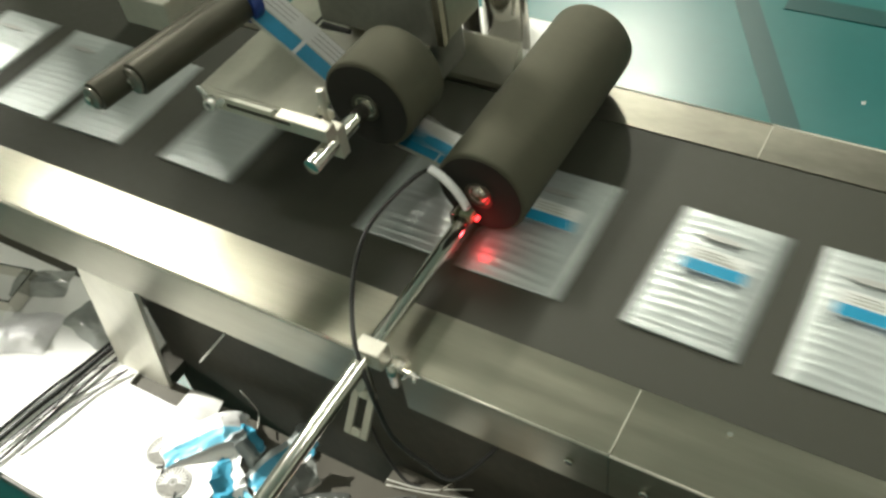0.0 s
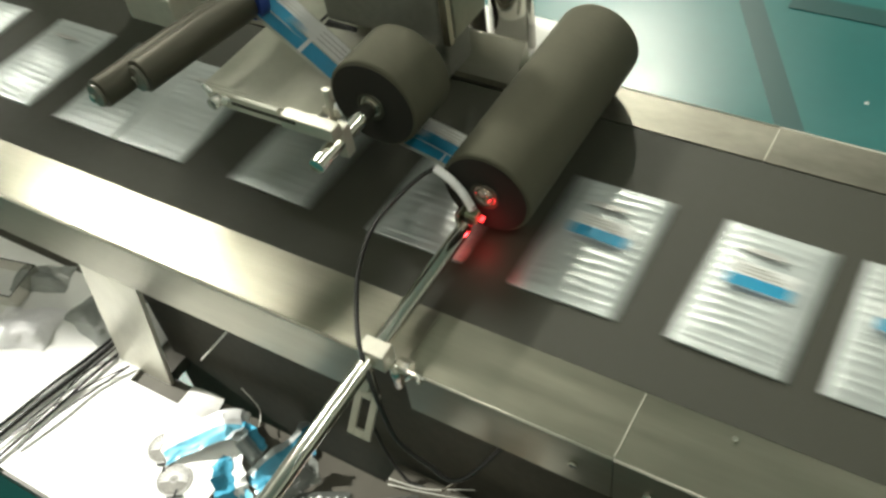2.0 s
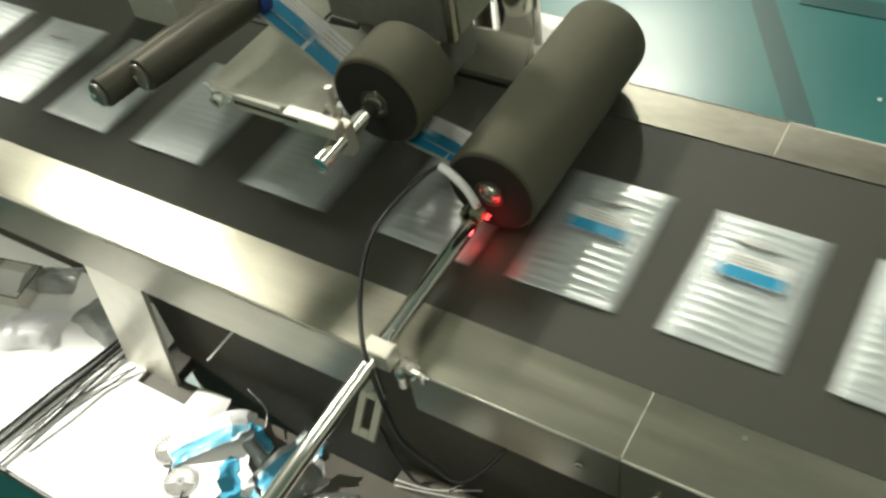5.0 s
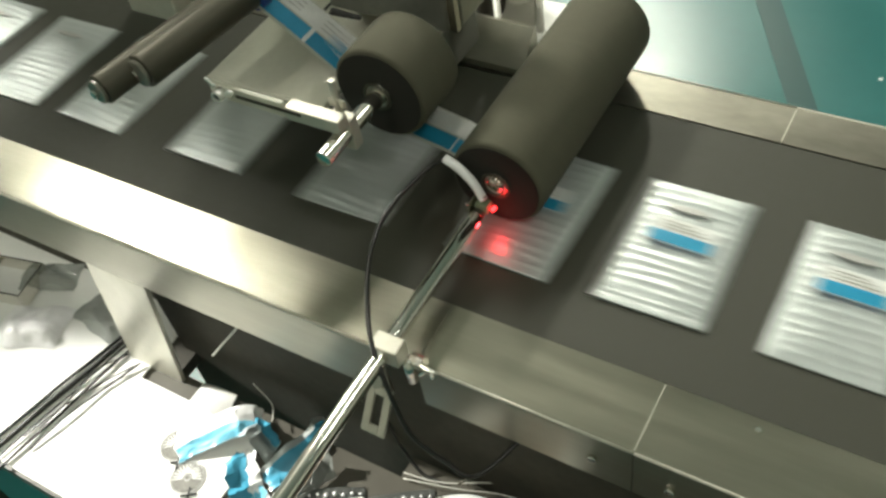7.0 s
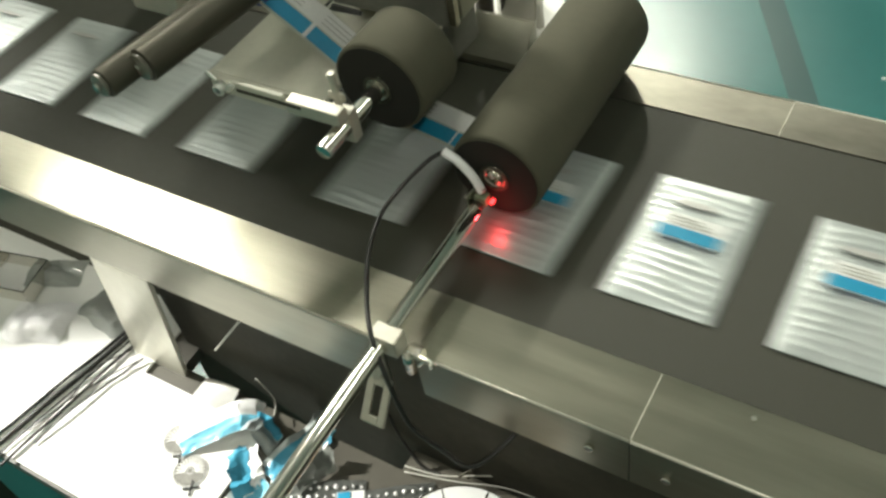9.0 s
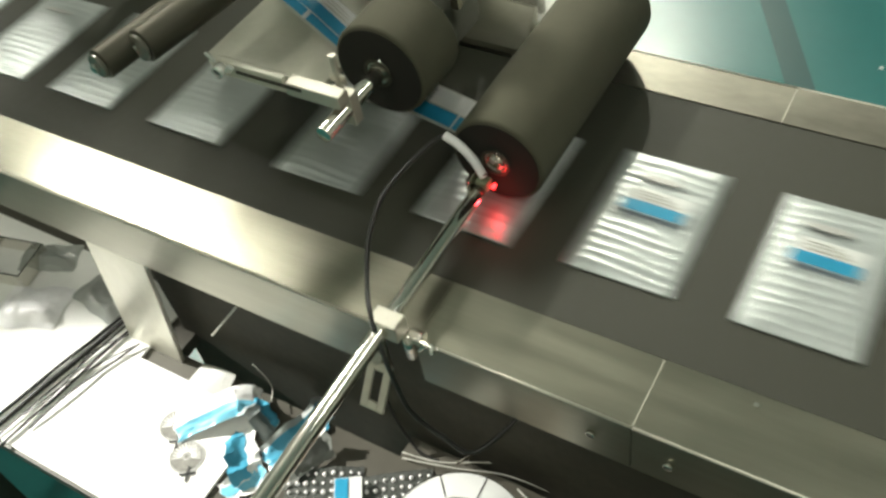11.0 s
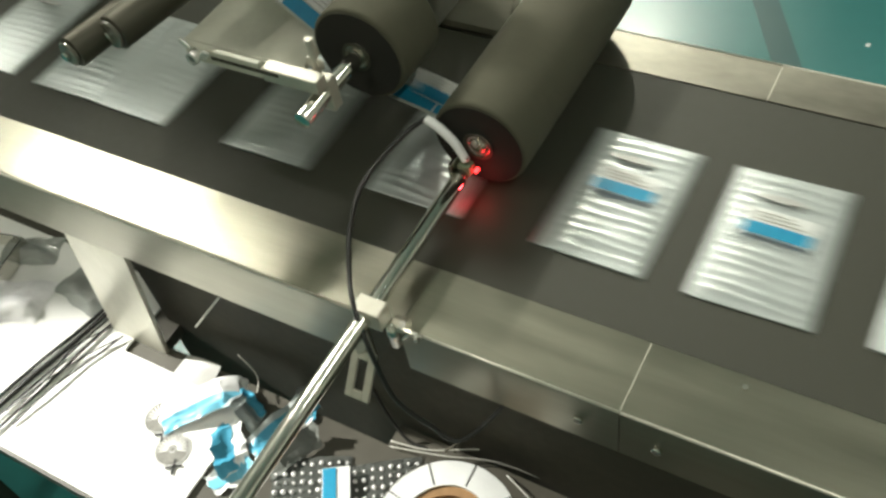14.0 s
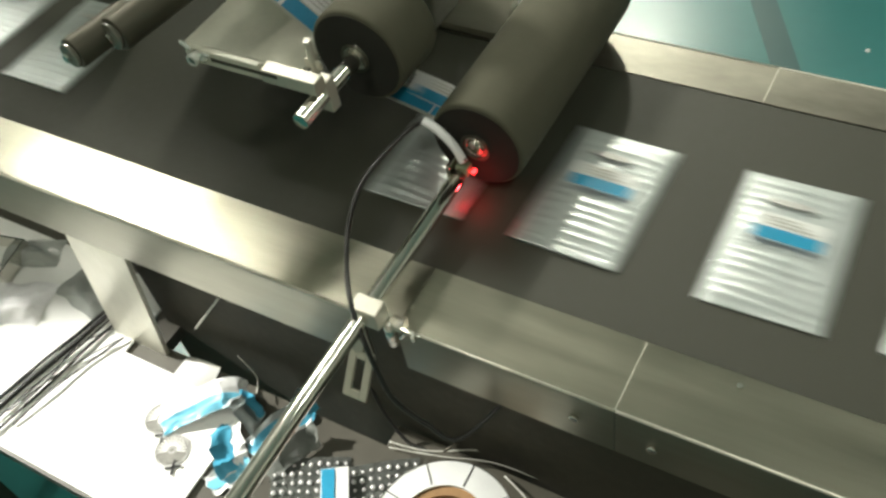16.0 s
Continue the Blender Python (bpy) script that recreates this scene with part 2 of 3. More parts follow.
def hall():
    floor = part("floor", box(-6, 6, -5, 7, -0.1, 0.0), EPOXY)
    tagged(floor, "glossy teal green epoxy factory floor", "floor", kind="structure")
    # shadows on the floor, put in as darker coloured bands
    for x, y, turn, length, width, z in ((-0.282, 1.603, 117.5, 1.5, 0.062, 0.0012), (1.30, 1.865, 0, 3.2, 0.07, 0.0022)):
        band = part("floor_marking", box(-length / 2, length / 2, -width / 2, width / 2, 0, 0.0008), EPOXY_SHADED)
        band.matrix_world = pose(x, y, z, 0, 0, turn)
        tagged(band, "floor shadow put in as a darker green band", "floor marking", "floor bands", "structure")
    for name, dims in (("wall_west", (-6.2, -6, -5, 7, 0, 4.4)), ("wall_east", (6, 6.2, -5, 7, 0, 4.4)), ("wall_south", (-6.2, 6.2, -5.2, -5, 0, 4.4)), ("wall_north", (-6.2, 6.2, 7, 7.2, 0, 4.4))):
        tagged(part(name, box(*dims), WALL), "plain pale painted hall wall", "wall", kind="structure")
    # unseen window; its glowing pane is added for the glare on the floor
    window = thing("window_1", "unseen high window with a glowing pane, added for floor glare", "window", kind="structure")
    part("pane", box(-5.0, -2.3, 6.985, 6.995, 2.9, 4.1), WINDOW_GLASS, window)
    for a, b in ((-5.08, -5.0), (-3.68, -3.62), (-2.3, -2.22)):
        part("window_frame", box(a, b, 6.96, 6.999, 2.82, 4.18), WALL, window)
    for a, b in ((2.82, 2.9), (4.1, 4.18)):
        part("window_sill", box(-5.0, -2.3, 6.962, 6.998, a, b), WALL, window)
    tagged(part("ceiling", box(-6.2, 6.2, -5.2, 7.2, 4.4, 4.5), CEILING), "plain pale hall ceiling", "ceiling", kind="structure")
    for at, name in ((LAMP, "high_bay_lamp"), (FAR_LAMP, "far_bay_lamp")):
        high = thing(name, "wide flat lamp panel added to make the near guard gleam" if at is LAMP else "bright round hanging factory lamp", "lamp", "hanging lamps")
        d = (Vector((-0.25, 0.1, 0.85)) - at).normalized()
        if at is LAMP:
            part("housing", box(-0.53, 0.53, -0.26, 0.26, 0.03, 0.10, 0.004), GREY_CAST, high).matrix_local = look(at, (-0.25, 0.1, 0.85))
        else:
            part("shade", ring(at - d * 0.10, at + d * 0.02, 0.28, 0.27), GREY_CAST, high)
            part("back_plate", rod(at - d * 0.11, at - d * 0.10, 0.28), GREY_CAST, high)
        part("stem", rod(at - d * 0.10, (at.x - d.x * 0.1, at.y - d.y * 0.1, 4.4), 0.012), DARK_STEEL, high)
    work = thing("spot_lamp", "unseen round lamp added to light the side table", "lamp")
    d = (Vector((-0.45, -0.240, 0.56)) - SPOT).normalized()
    part("shade", ring(SPOT - d * 0.12, SPOT + d * 0.02, 0.11, 0.10), GREY_CAST, work)
    part("stem", rod(SPOT - d * 0.11 + Vector((0.1, 0, 0)), (SPOT.x - d.x * 0.11 + 0.1, SPOT.y, 4.4), 0.010), DARK_STEEL, work)
    for cx, cy, sx, sy, watts in FILL_LAMPS:
        lamp = thing("ceiling_lamp", "long unseen ceiling fill lamp with white housing", "lamp", "ceiling lamps")
        part("housing", box(cx - sx / 2 - 0.03, cx + sx / 2 + 0.03, cy - sy / 2 - 0.03, cy + sy / 2 + 0.03, 4.16, 4.40), WALL, lamp)
        part("diffuser", box(cx - sx / 2, cx + sx / 2, cy - sy / 2, cy + sy / 2, 4.14, 4.158), LAMP_GLASS if sx < 1 else WALL, lamp)


hall()

scrap = part("paper_scrap", sheet(lambda u, v, x, y: Vector((x, y, 0.001 + 0.003 * u * v)), -0.024, -0.014, 1.508, 1.518, 3, 3, 0.0004), LABEL)
tagged(scrap, "tiny white paper scrap on the floor", "scrap")

# ---- the conveyor ----


def conveyor():
    c = thing("belt_conveyor", "stainless steel conveyor with a dark rubber belt", "conveyor")
    part("belt", box(X0, X1, 0.0003, BELT_W - 0.0003, TOP - 0.012, TOP, 0.001), BELT, c, "dark grey olive rubber belt")
    part("belt_return", box(X0, X1, 0.004, BELT_W - 0.004, TOP - 0.095, TOP - 0.089), BELT, c)
    for x in (X0, X1):
        part("end_drum", rod((x, 0.003, TOP - 0.050), (x, BELT_W - 0.003, TOP - 0.050), 0.040), DARK_STEEL, c, smooth=True)
    # side guards: bent sheet with a top flange and a fascia
    for name, spans, y0, y1, out in (("near_guard", ((X0, -0.2370), (-0.2366, -0.1994), (-0.1990, -0.0004), (0.0004, X1)), -0.070, -0.0002, -1), ("far_guard", ((X0, -0.0004), (0.0004, X1)), BELT_W + 0.0002, 0.363, 1)):
        for a, b in spans:
            edge, inner = (y0, y1) if out < 0 else (y1, y0)
            low = 0.775 if out < 0 and a < -0.3 else 0.787
            profile = [(inner, TOP + 0.001), *((edge - out * (0.003 - 0.003 * math.sin(w)), TOP - 0.002 + 0.003 * math.cos(w)) for w in (0.0, 0.4, 0.8, 1.2, math.pi / 2)), (edge, low), (edge - out * 0.003, low), (edge - out * 0.003, TOP - 0.003), (inner, TOP - 0.003)]
            if b - a < 0.1:
                profile = [(inner, TOP + 0.001), (edge, TOP + 0.001), (edge, TOP - 0.003), (inner, TOP - 0.003)]
            bm = bmesh.new()
            ends = [[bm.verts.new((x, y, z)) for y, z in profile] for x in (a, b)]
            n = len(profile)
            for k in range(n):
                bm.faces.new((ends[0][k], ends[0][(k + 1) % n], ends[1][(k + 1) % n], ends[1][k]))
            bm.faces.new(ends[0]), bm.faces.new(ends[1])
            bmesh.ops.recalc_face_normals(bm, faces=bm.faces)
            guard = part("side_guard", bm, STEEL if out < 0 else DULL_STEEL, c, "brushed stainless steel side guard" if out < 0 else "stained steel side guard, toned down against lamp glare")
            if b - a > 0.1:
                # bead added to give the bent edge its line of highlight
                part("edge_bead", rod((a, edge - out * 0.0008, TOP + 0.0002), (b, edge - out * 0.0008, TOP + 0.0002), 0.0013, 10), MILLED, guard, "pale bead standing in for the edge highlight", True)
        # raised strip added to draw the pale line at the panel seam
        part("seam_trim", box(-0.0007, 0.0007, y0 + 0.002, y1 - 0.001, TOP + 0.0011, TOP + 0.0017), STEEL_DIM, c)
    # the deep shade below the belt, put in as a dark panel
    part("skirt_panel", box(-0.64, X1 - 0.1, -0.025, -0.020, 0.15, TOP - 0.02), SHADE_BROWN, c, "dark panel standing in for the shade under the belt")
    part("inner_beam", box(X0 + 0.05, X1 - 0.05, 0.12, 0.18, TOP - 0.075, TOP - 0.03), DARK_STEEL, c)
    for x, z in ((-0.034, 0.819), (0.032, 0.818), (0.32, 0.819), (-0.9, 0.819)):
        s = part("screw", rod((x, -0.074, z), (x, -0.070, z), 0.0042, 16, 0.001), CHROME, c, "small steel screw")
        part("screw_slot", box(x - 0.003, x + 0.003, -0.0745, -0.0741, z - 0.0005, z + 0.0005), BLACK, s)
    part("rivet", rod((0.078, -0.011, TOP + 0.001), (0.078, -0.011, TOP + 0.0025), 0.0025, 12), CHROME, c)
    # legs lean a little towards -x to fit the camera's view
    for x in (-0.57, 0.75):
        for y in (-0.066, BELT_W + 0.03):
            bm = bmesh.new()
            top, bottom = [], []
            lean = -0.19 * (TOP - 0.045)
            for dx, dy in ((-0.080, -0.003), (0.010, -0.003), (0.010, 0.003), (-0.080, 0.003)):
                top.append(bm.verts.new((x + dx, y + dy, FASCIA + 0.010)))
                bottom.append(bm.verts.new((x + dx + lean, y + dy, 0.012)))
            for k in range(4):
                bm.faces.new((top[k], top[(k + 1) % 4], bottom[(k + 1) % 4], bottom[k]))
            bm.faces.new(top), bm.faces.new(bottom)
            bmesh.ops.recalc_face_normals(bm, faces=bm.faces)
            leg = part("leg", bm, LEG_STEEL, c, "sheet steel leg")
            part("foot", box(x + lean - 0.05, x + lean + 0.05, y - 0.035, y + 0.035, 0.0, 0.0115), BLACK, leg)
    return c


conveyor()

# ---- the label head over the belt ----


def foam_roller(name, x, z, y0, y1, r, label, shaft):
    o = thing(name, label, "roller", at=(x, 0, z))
    part("foam", rod((0, y0, 0), (0, y1, 0), r, 72, 0.004), FOAM, o, "dark olive foam rubber sleeve", True)
    # end face is much darker than the sleeve
    part("end_face", ring((0, y0 - 0.0012, 0), (0, y0 - 0.0004, 0), r - 0.004, 0.0125, 64), FOAM_END, o, "black foam end face")
    hub = part("hub", ring((0, y0 - 0.0025, 0), (0, y0 + 0.010, 0), 0.0135, 0.0085), CHROME, o, "polished steel bush", True)
    part("bush_ring", ring((0, y0 - 0.0036, 0), (0, y0 - 0.0027, 0), 0.0150, 0.0120), DARK_STEEL, hub)
    part("shaft", rod((0, shaft[0], 0), (0, shaft[1], 0), 0.0080, 40, 0.001), ROD, o, "polished round shaft", True)
    return o


foam_roller("press_roller", -0.3205, 0.975, 0.107, 0.171, 0.0485, "dark foam press roller on a polished shaft", (0.015, 0.26))
foam_roller("wrap_roller", -0.2065, 0.9025, 0.107, 0.366, 0.0475, "long dark foam roller rolling labels onto packets", (0.1035, 0.40))


def guide_rollers():
    for x, y, z, r, far in ((-0.486, -0.004, 1.04, 0.0165, 0.128), (-0.507, -0.036, 1.038, 0.0145, 0.12)):
        o = thing("guide_roller", "dark polished steel label guide roller", "roller", "guide rollers")
        lean = 0.14
        at = lambda s: (x + lean * (s - y), s, z)
        part("barrel", rod(at(y), at(far), r, 40, 0.0015), DARK_STEEL, o, smooth=True)
        part("end_cap", rod(at(y - 0.004), at(y - 0.0003), r * 0.80, 24, 0.001), CAP, o, "dull glossy end cap")
        # small chrome screw stands in for the glint on the cap
        part("end_screw", rod(at(y - 0.008), at(y - 0.0043), r * 0.30, 6), CHROME, o)
        part("collar", rod(at(far + 0.0003), at(far + 0.012), r * 1.25, 32, 0.001), BLUE_CAP, o, "dark blue plastic collar", True)


guide_rollers()


def holder_arm():
    o = thing("roller_arm", "slotted steel arm that carries the press roller", "bracket")
    bm = box(-0.456, -0.372, 0.036, 0.041, 0.990, 1.006, 0.001)
    part("slotted_bar", bm, PALE_PLATE, o)
    part("slot", box(-0.426, -0.352, 0.0352, 0.0358, 0.9968, 1.0005), SHADE_BROWN, o, "dark slot")
    part("clamp_block", box(-0.371, -0.312, 0.036, 0.050, 0.988, 1.002, 0.0012), MILLED, o, "bright milled clamp block")
    part("shaft_block", box(-0.336, -0.312, 0.050, 0.062, 0.958, 0.992, 0.0012), MILLED, o)
    nut = part("nut", ring((-0.441, 0.026, 1.000), (-0.441, 0.0355, 1.000), 0.0062, 0.0032, 24), NUT, o, "bright round nut", True)
    part("bolt", rod((-0.441, 0.0265, 1.000), (-0.441, 0.035, 1.000), 0.0031, 16), BLACK, nut)
    for wx, wz, tilt in ((-0.4475, 1.0125, 40), (-0.4285, 1.0040, -50)):
        ear = part("wing", box(-0.0062, 0.0062, -0.0016, 0.0016, -0.0036, 0.0036, 0.0015), NUT, nut, "bright wing of the nut")
        ear.matrix_local = pose(wx, 0.031, wz, 20, tilt, 0)
    # black block painted in as the shade on the shiny nut
    part("wing_shade", box(-0.454, -0.4495, 0.0325, 0.0355, 1.008, 1.013, 0.001), BLACK, nut)
    wing = part("wing_bolt", rod((-0.325, 0.056, 0.9925), (-0.325, 0.056, 1.030), 0.0034, 16), MILLED, o, "bright wing bolt")
    part("wing", box(-0.334, -0.316, 0.0545, 0.0575, 1.000, 1.010, 0.002), MILLED, wing)
    return o


holder_arm()


def label_web():
    o = thing("label_web", "label strip with blue bands running to the rollers", "label strip")
    # the strip comes down to the press roller, passes under it and on to the wrap roller
    line = [(-0.520, 1.062), (-0.470, 1.040), (-0.420, 1.004), (-0.374, 0.968), (-0.366, 0.950), (-0.348, 0.930), (-0.322, 0.9205), (-0.300, 0.915), (-0.275, 0.910), (-0.252, 0.904)]
    for name, y0, y1, lift, mat, label in (("liner", 0.122, 0.170, 0.0, LINER, "pale carrier strip"), ("blue_band", 0.125, 0.143, 0.0008, BLUE, "printed blue band"), ("white_band", 0.145, 0.168, 0.0008, LABEL, "white printed labels")):
        def at(u, v, x, y):
            s = u * (len(line) - 1)
            k = min(int(s), len(line) - 2)
            a, b = line[k], line[k + 1]
            return Vector((a[0] + (b[0] - a[0]) * (s - k), y, a[1] + (b[1] - a[1]) * (s - k) + lift))
        part(name, sheet(at, 0, 1, y0, y1, 36, 2, 0.0003), mat, o, label)
    # gaps between the labels and lines of print on the strip
    def along(u, y, lift):
        s = u * (len(line) - 1)
        k = min(int(s), len(line) - 2)
        a, b = line[k], line[k + 1]
        return Vector((a[0] + (b[0] - a[0]) * (s - k), y, a[1] + (b[1] - a[1]) * (s - k) + lift))
    for u in (0.10, 0.235, 0.66, 0.93):
        part("label_gap", sheet(lambda p, q, x, y: along(u + 0.008 * p, y, 0.0014), 0, 1, 0.124, 0.169, 2, 2, 0.0002), LABEL, o)
    for u0, u1 in ((0.11, 0.20), (0.245, 0.33), (0.68, 0.78)):
        for y in (0.150, 0.1555, 0.161):
            part("print_line", sheet(lambda p, q, x, yy: along(u0 + (u1 - u0) * p, yy, 0.0014), 0, 1, y, y + 0.0014, 6, 1, 0.0002), INK_GREY, o)
    plate = thing("peel_plate", "flat pale grey plate under the label strip", "plate")
    part("plate", box(-0.522, -0.378, 0.090, 0.37, 0.950, 0.956, 0.001), PALE_PLATE, plate)
    part("slot", box(-0.47, -0.466, 0.215, 0.262, 0.9561, 0.9568), BLACK, plate)
    part("front_lip", box(-0.522, -0.378, 0.0862, 0.0898, 0.944, 0.956, 0.0008), PALE_PLATE, plate)
    return o


label_web()


def head_stand():
    o = thing("label_head_stand", "steel column and blocks that hold the label head", "stand")
    # white colour carries the glare on this steel plate
    part("base_plate", box(-0.47, -0.228, 0.366, 0.45, TOP - 0.008, TOP + 0.002, 0.002), CARD, o, "base plate coloured white to stand for glare")
    part("column", rod((-0.338, 0.410, TOP + 0.002), (-0.338, 0.410, 1.00), 0.027, 40), COLUMN, o, "polished steel column", True)
    bm = bmesh.new()
    ends = [[bm.verts.new((x, y, z)) for y, z in ((0.309, TOP + 0.002), (0.309, 0.860), (0.343, 0.894), (0.347, 0.894), (0.347, TOP + 0.002))] for x in (-0.364, -0.284)]
    for k in range(5):
        bm.faces.new((ends[0][k], ends[0][(k + 1) % 5], ends[1][(k + 1) % 5], ends[1][k]))
    bm.faces.new(ends[0]), bm.faces.new(ends[1])
    bmesh.ops.recalc_face_normals(bm, faces=bm.faces)
    part("side_block", bm, STEEL_DIM, o, "steel block with a sloping face")
    # polished strip added for the brightly lit face beside the block
    part("side_strip", box(-0.386, -0.3655, 0.311, 0.340, TOP + 0.002, 0.905, 0.001), CHROME, o)
    part("rear_post", rod((-0.371, 0.384, TOP + 0.002), (-0.371, 0.384, 0.992), 0.011, 28), DARK_STEEL, o, "dark steel post", True)
    part("thin_post", rod((-0.303, 0.392, TOP + 0.002), (-0.303, 0.392, 1.00), 0.005, 20), CHROME, o, smooth=True)
    house = part("drive_housing", box(-0.44, -0.300, 0.203, 0.275, 0.979, 1.045, 0.004), GREY_CAST, o, "dark grey drive housing")
    part("edge_strip", box(-0.2995, -0.2905, 0.204, 0.2128, 0.982, 1.045, 0.001), CHROME, house)
    part("cover", box(-0.2993, -0.2890, 0.2135, 0.273, 0.986, 1.045, 0.001), STEEL_DIM, house)
    # box added behind the press roller to keep lamplight off the packets
    part("motor", box(-0.44, -0.318, 0.234, 0.285, 0.912, 0.9785, 0.004), GREY_CAST, house, "dark grey box added to shade the packets below")
    part("lever", rod((-0.436, 0.199, 0.978), (-0.400, 0.1985, 0.9785), 0.0042, 20, 0.001, None, 0.0026), BLACK, house, "black tapered lever", True)
    part("lever_tip", rod((-0.450, 0.184, 0.970), (-0.4365, 0.198, 0.9775), 0.0014, 12), DARK_STEEL, house)
    return o


head_stand()


def labelling_machine():
    o = thing("labelling_machine", "grey label head, mostly unseen, shaped to shade the belt", "machine")
    # unseen plates with a sloping front edge, shaped and spaced to shade the belt
    def panel(profile):
        bm = bmesh.new()
        sides = [[bm.verts.new((x, y, z)) for x, z in profile] for y in (0.385, 0.398)]
        n = len(profile)
        for k in range(n):
            bm.faces.new((sides[0][k], sides[0][(k + 1) % n], sides[1][(k + 1) % n], sides[1][k]))
        bm.faces.new(sides[0]), bm.faces.new(sides[1])
        bmesh.ops.recalc_face_normals(bm, faces=bm.faces)
        return bm
    part("main_plate", panel(((-1.37, 0.98), (-0.775, 0.98), (-0.80, 1.38), (-1.37, 1.38))), GREY_CAST, o)
    part("side_plate", panel(((-0.665, 0.975), (-0.43, 0.975), (-0.52, 1.12), (-0.665, 1.12))), GREY_CAST, o)
    part("cross_bar", panel(((-0.7745, 1.16), (-0.56, 1.16), (-0.64, 1.24), (-0.7745, 1.24))), GREY_CAST, o)
    part("tie_bar", panel(((-0.665, 1.1205), (-0.60, 1.1205), (-0.60, 1.1595), (-0.665, 1.1595))), GREY_CAST, o)
    part("upper_plate", panel(((-1.37, 1.3805), (-0.8005, 1.3805), (-0.96, 1.60), (-1.37, 1.60))), GREY_CAST, o)
    # unseen reel, placed where its shadow reaches the belt and near guard
    part("reel_flange", ring((-1.28, 0.112, 1.41), (-1.28, 0.116, 1.41), 0.150, 0.02), GREY_CAST, o, smooth=False)
    part("label_reel", ring((-1.28, 0.1165, 1.41), (-1.28, 0.174, 1.41), 0.130, 0.038), LABEL, o, "unseen wound label reel placed to shade belt and guard")
    part("reel_shaft", rod((-1.28, 0.10, 1.41), (-1.28, 0.41, 1.41), 0.018), CHROME, o, smooth=True)
    part("reel_arm", box(-1.31, -0.95, 0.402, 0.415, 1.36, 1.46, 0.002), GREY_CAST, o)
    part("guide_bracket", box(-0.655, -0.585, 0.130, 0.215, 0.975, 1.012, 0.002), MILLED, o, "pale milled bracket")
    part("support", box(-0.88, -0.82, 0.402, 0.44, TOP - 0.004, 1.40, 0.002), STEEL_DIM, o)
    part("foot_plate", box(-0.94, -0.76, 0.366, 0.47, TOP - 0.016, TOP - 0.005, 0.002), STEEL_DIM, o)
    for y in (0.02, 0.10):
        part("guide_bar", rod((-0.86, y, 1.30 + y), (-0.86, 0.384, 1.30 + y), 0.012), CHROME, o, smooth=True)
    return o


labelling_machine()

# ---- the label sensor on its rod ----


def sensor():
    o = thing("sensor_rod", "polished steel rod clamped to the side guard", "rod")
    part("rod", rod((-0.214, -0.42, 0.878), (-0.2175, 0.082, 0.878), 0.0078, 40, 0.001), ROD, o, smooth=True)
    part("rod_cap", rod((-0.2175, 0.0822, 0.878), (-0.2175, 0.090, 0.878), 0.0062, 20), DARK_STEEL, o)
    block = part("clamp_block", box(-0.227, -0.200, -0.089, -0.0715, 0.868, 0.889, 0.0015), MILLED, o, "milled clamp block")
    part("post", rod((-0.200, -0.0765, 0.835), (-0.200, -0.0765, 0.8665), 0.005, 20), CHROME, o, smooth=True)
    part("lower_nut", rod((-0.226, -0.094, 0.838), (-0.226, -0.089, 0.831), 0.006, 6), CHROME, o)
    bm = box(-0.0125, -0.0050, -0.002, 0.002, -0.046, 0.0, 0.0008)
    box(0.0050, 0.0125, -0.002, 0.002, -0.046, 0.0, 0.0008, bm)
    box(-0.0050, 0.0050, -0.002, 0.002, -0.046, -0.038, 0.0008, bm)
    box(-0.0050, 0.0050, -0.002, 0.002, -0.008, 0.0, 0.0008, bm)
    bmesh.ops.transform(bm, matrix=pose(-0.226, -0.090, 0.826, -38, 0, 0), verts=bm.verts)
    part("slotted_plate", bm, MILLED, o, "slotted steel bracket plate")
    nut = part("wing_nut", rod((-0.199, -0.072, 0.862), (-0.186, -0.072, 0.862), 0.007, 6), CHROME, o, "bright wing nut")
    part("wing", box(-0.192, -0.176, -0.076, -0.072, 0.854, 0.860, 0.001), CHROME, nut)
    clip = thing("wire_clip", "bright bent steel wire clip hooked on the guard's edge", "clip")
    part("wire", tube(((-0.200, -0.0745, 0.838), (-0.205, -0.0755, 0.847), (-0.203, -0.0760, 0.857), (-0.196, -0.0750, 0.862), (-0.189, -0.0740, 0.860), (-0.187, -0.0745, 0.852), (-0.192, -0.0755, 0.846), (-0.184, -0.0745, 0.856), (-0.172, -0.0735, 0.8565)), 0.0016, 10), CHROME, clip, smooth=True)
    part("ring", ring((-0.1785, -0.0755, 0.8555), (-0.1755, -0.0745, 0.8555), 0.0042, 0.0024, 20), CHROME, clip)
    head = thing("label_sensor", "small optical sensor with a red light", "sensor")
    part("body", box(-0.2215, -0.2085, 0.088, 0.098, 0.878, 0.889, 0.001), GREEN_LENS, head, "small green grey sensor body")
    part("lens", rod((-0.2060, 0.0935, 0.884), (-0.2030, 0.0935, 0.882), 0.003, 16), RED_LENS, head, "glowing red lens")
    part("bracket", box(-0.2265, -0.2230, 0.080, 0.100, 0.876, 0.894, 0.0005), CHROME, head)
    part("screw", rod((-0.214, 0.0935, 0.8922), (-0.214, 0.0935, 0.897), 0.003, 10), DARK_STEEL, head)
    part("tube", tube(((-0.2145, 0.0935, 0.8925), (-0.2235, 0.0945, 0.909), (-0.238, 0.0960, 0.9215), (-0.2535, 0.0985, 0.926)), 0.0044), TUBE, head, "curved white plastic tube", True)
    cab = thing("sensor_cable", "thin black cable hanging from the sensor", "cable")
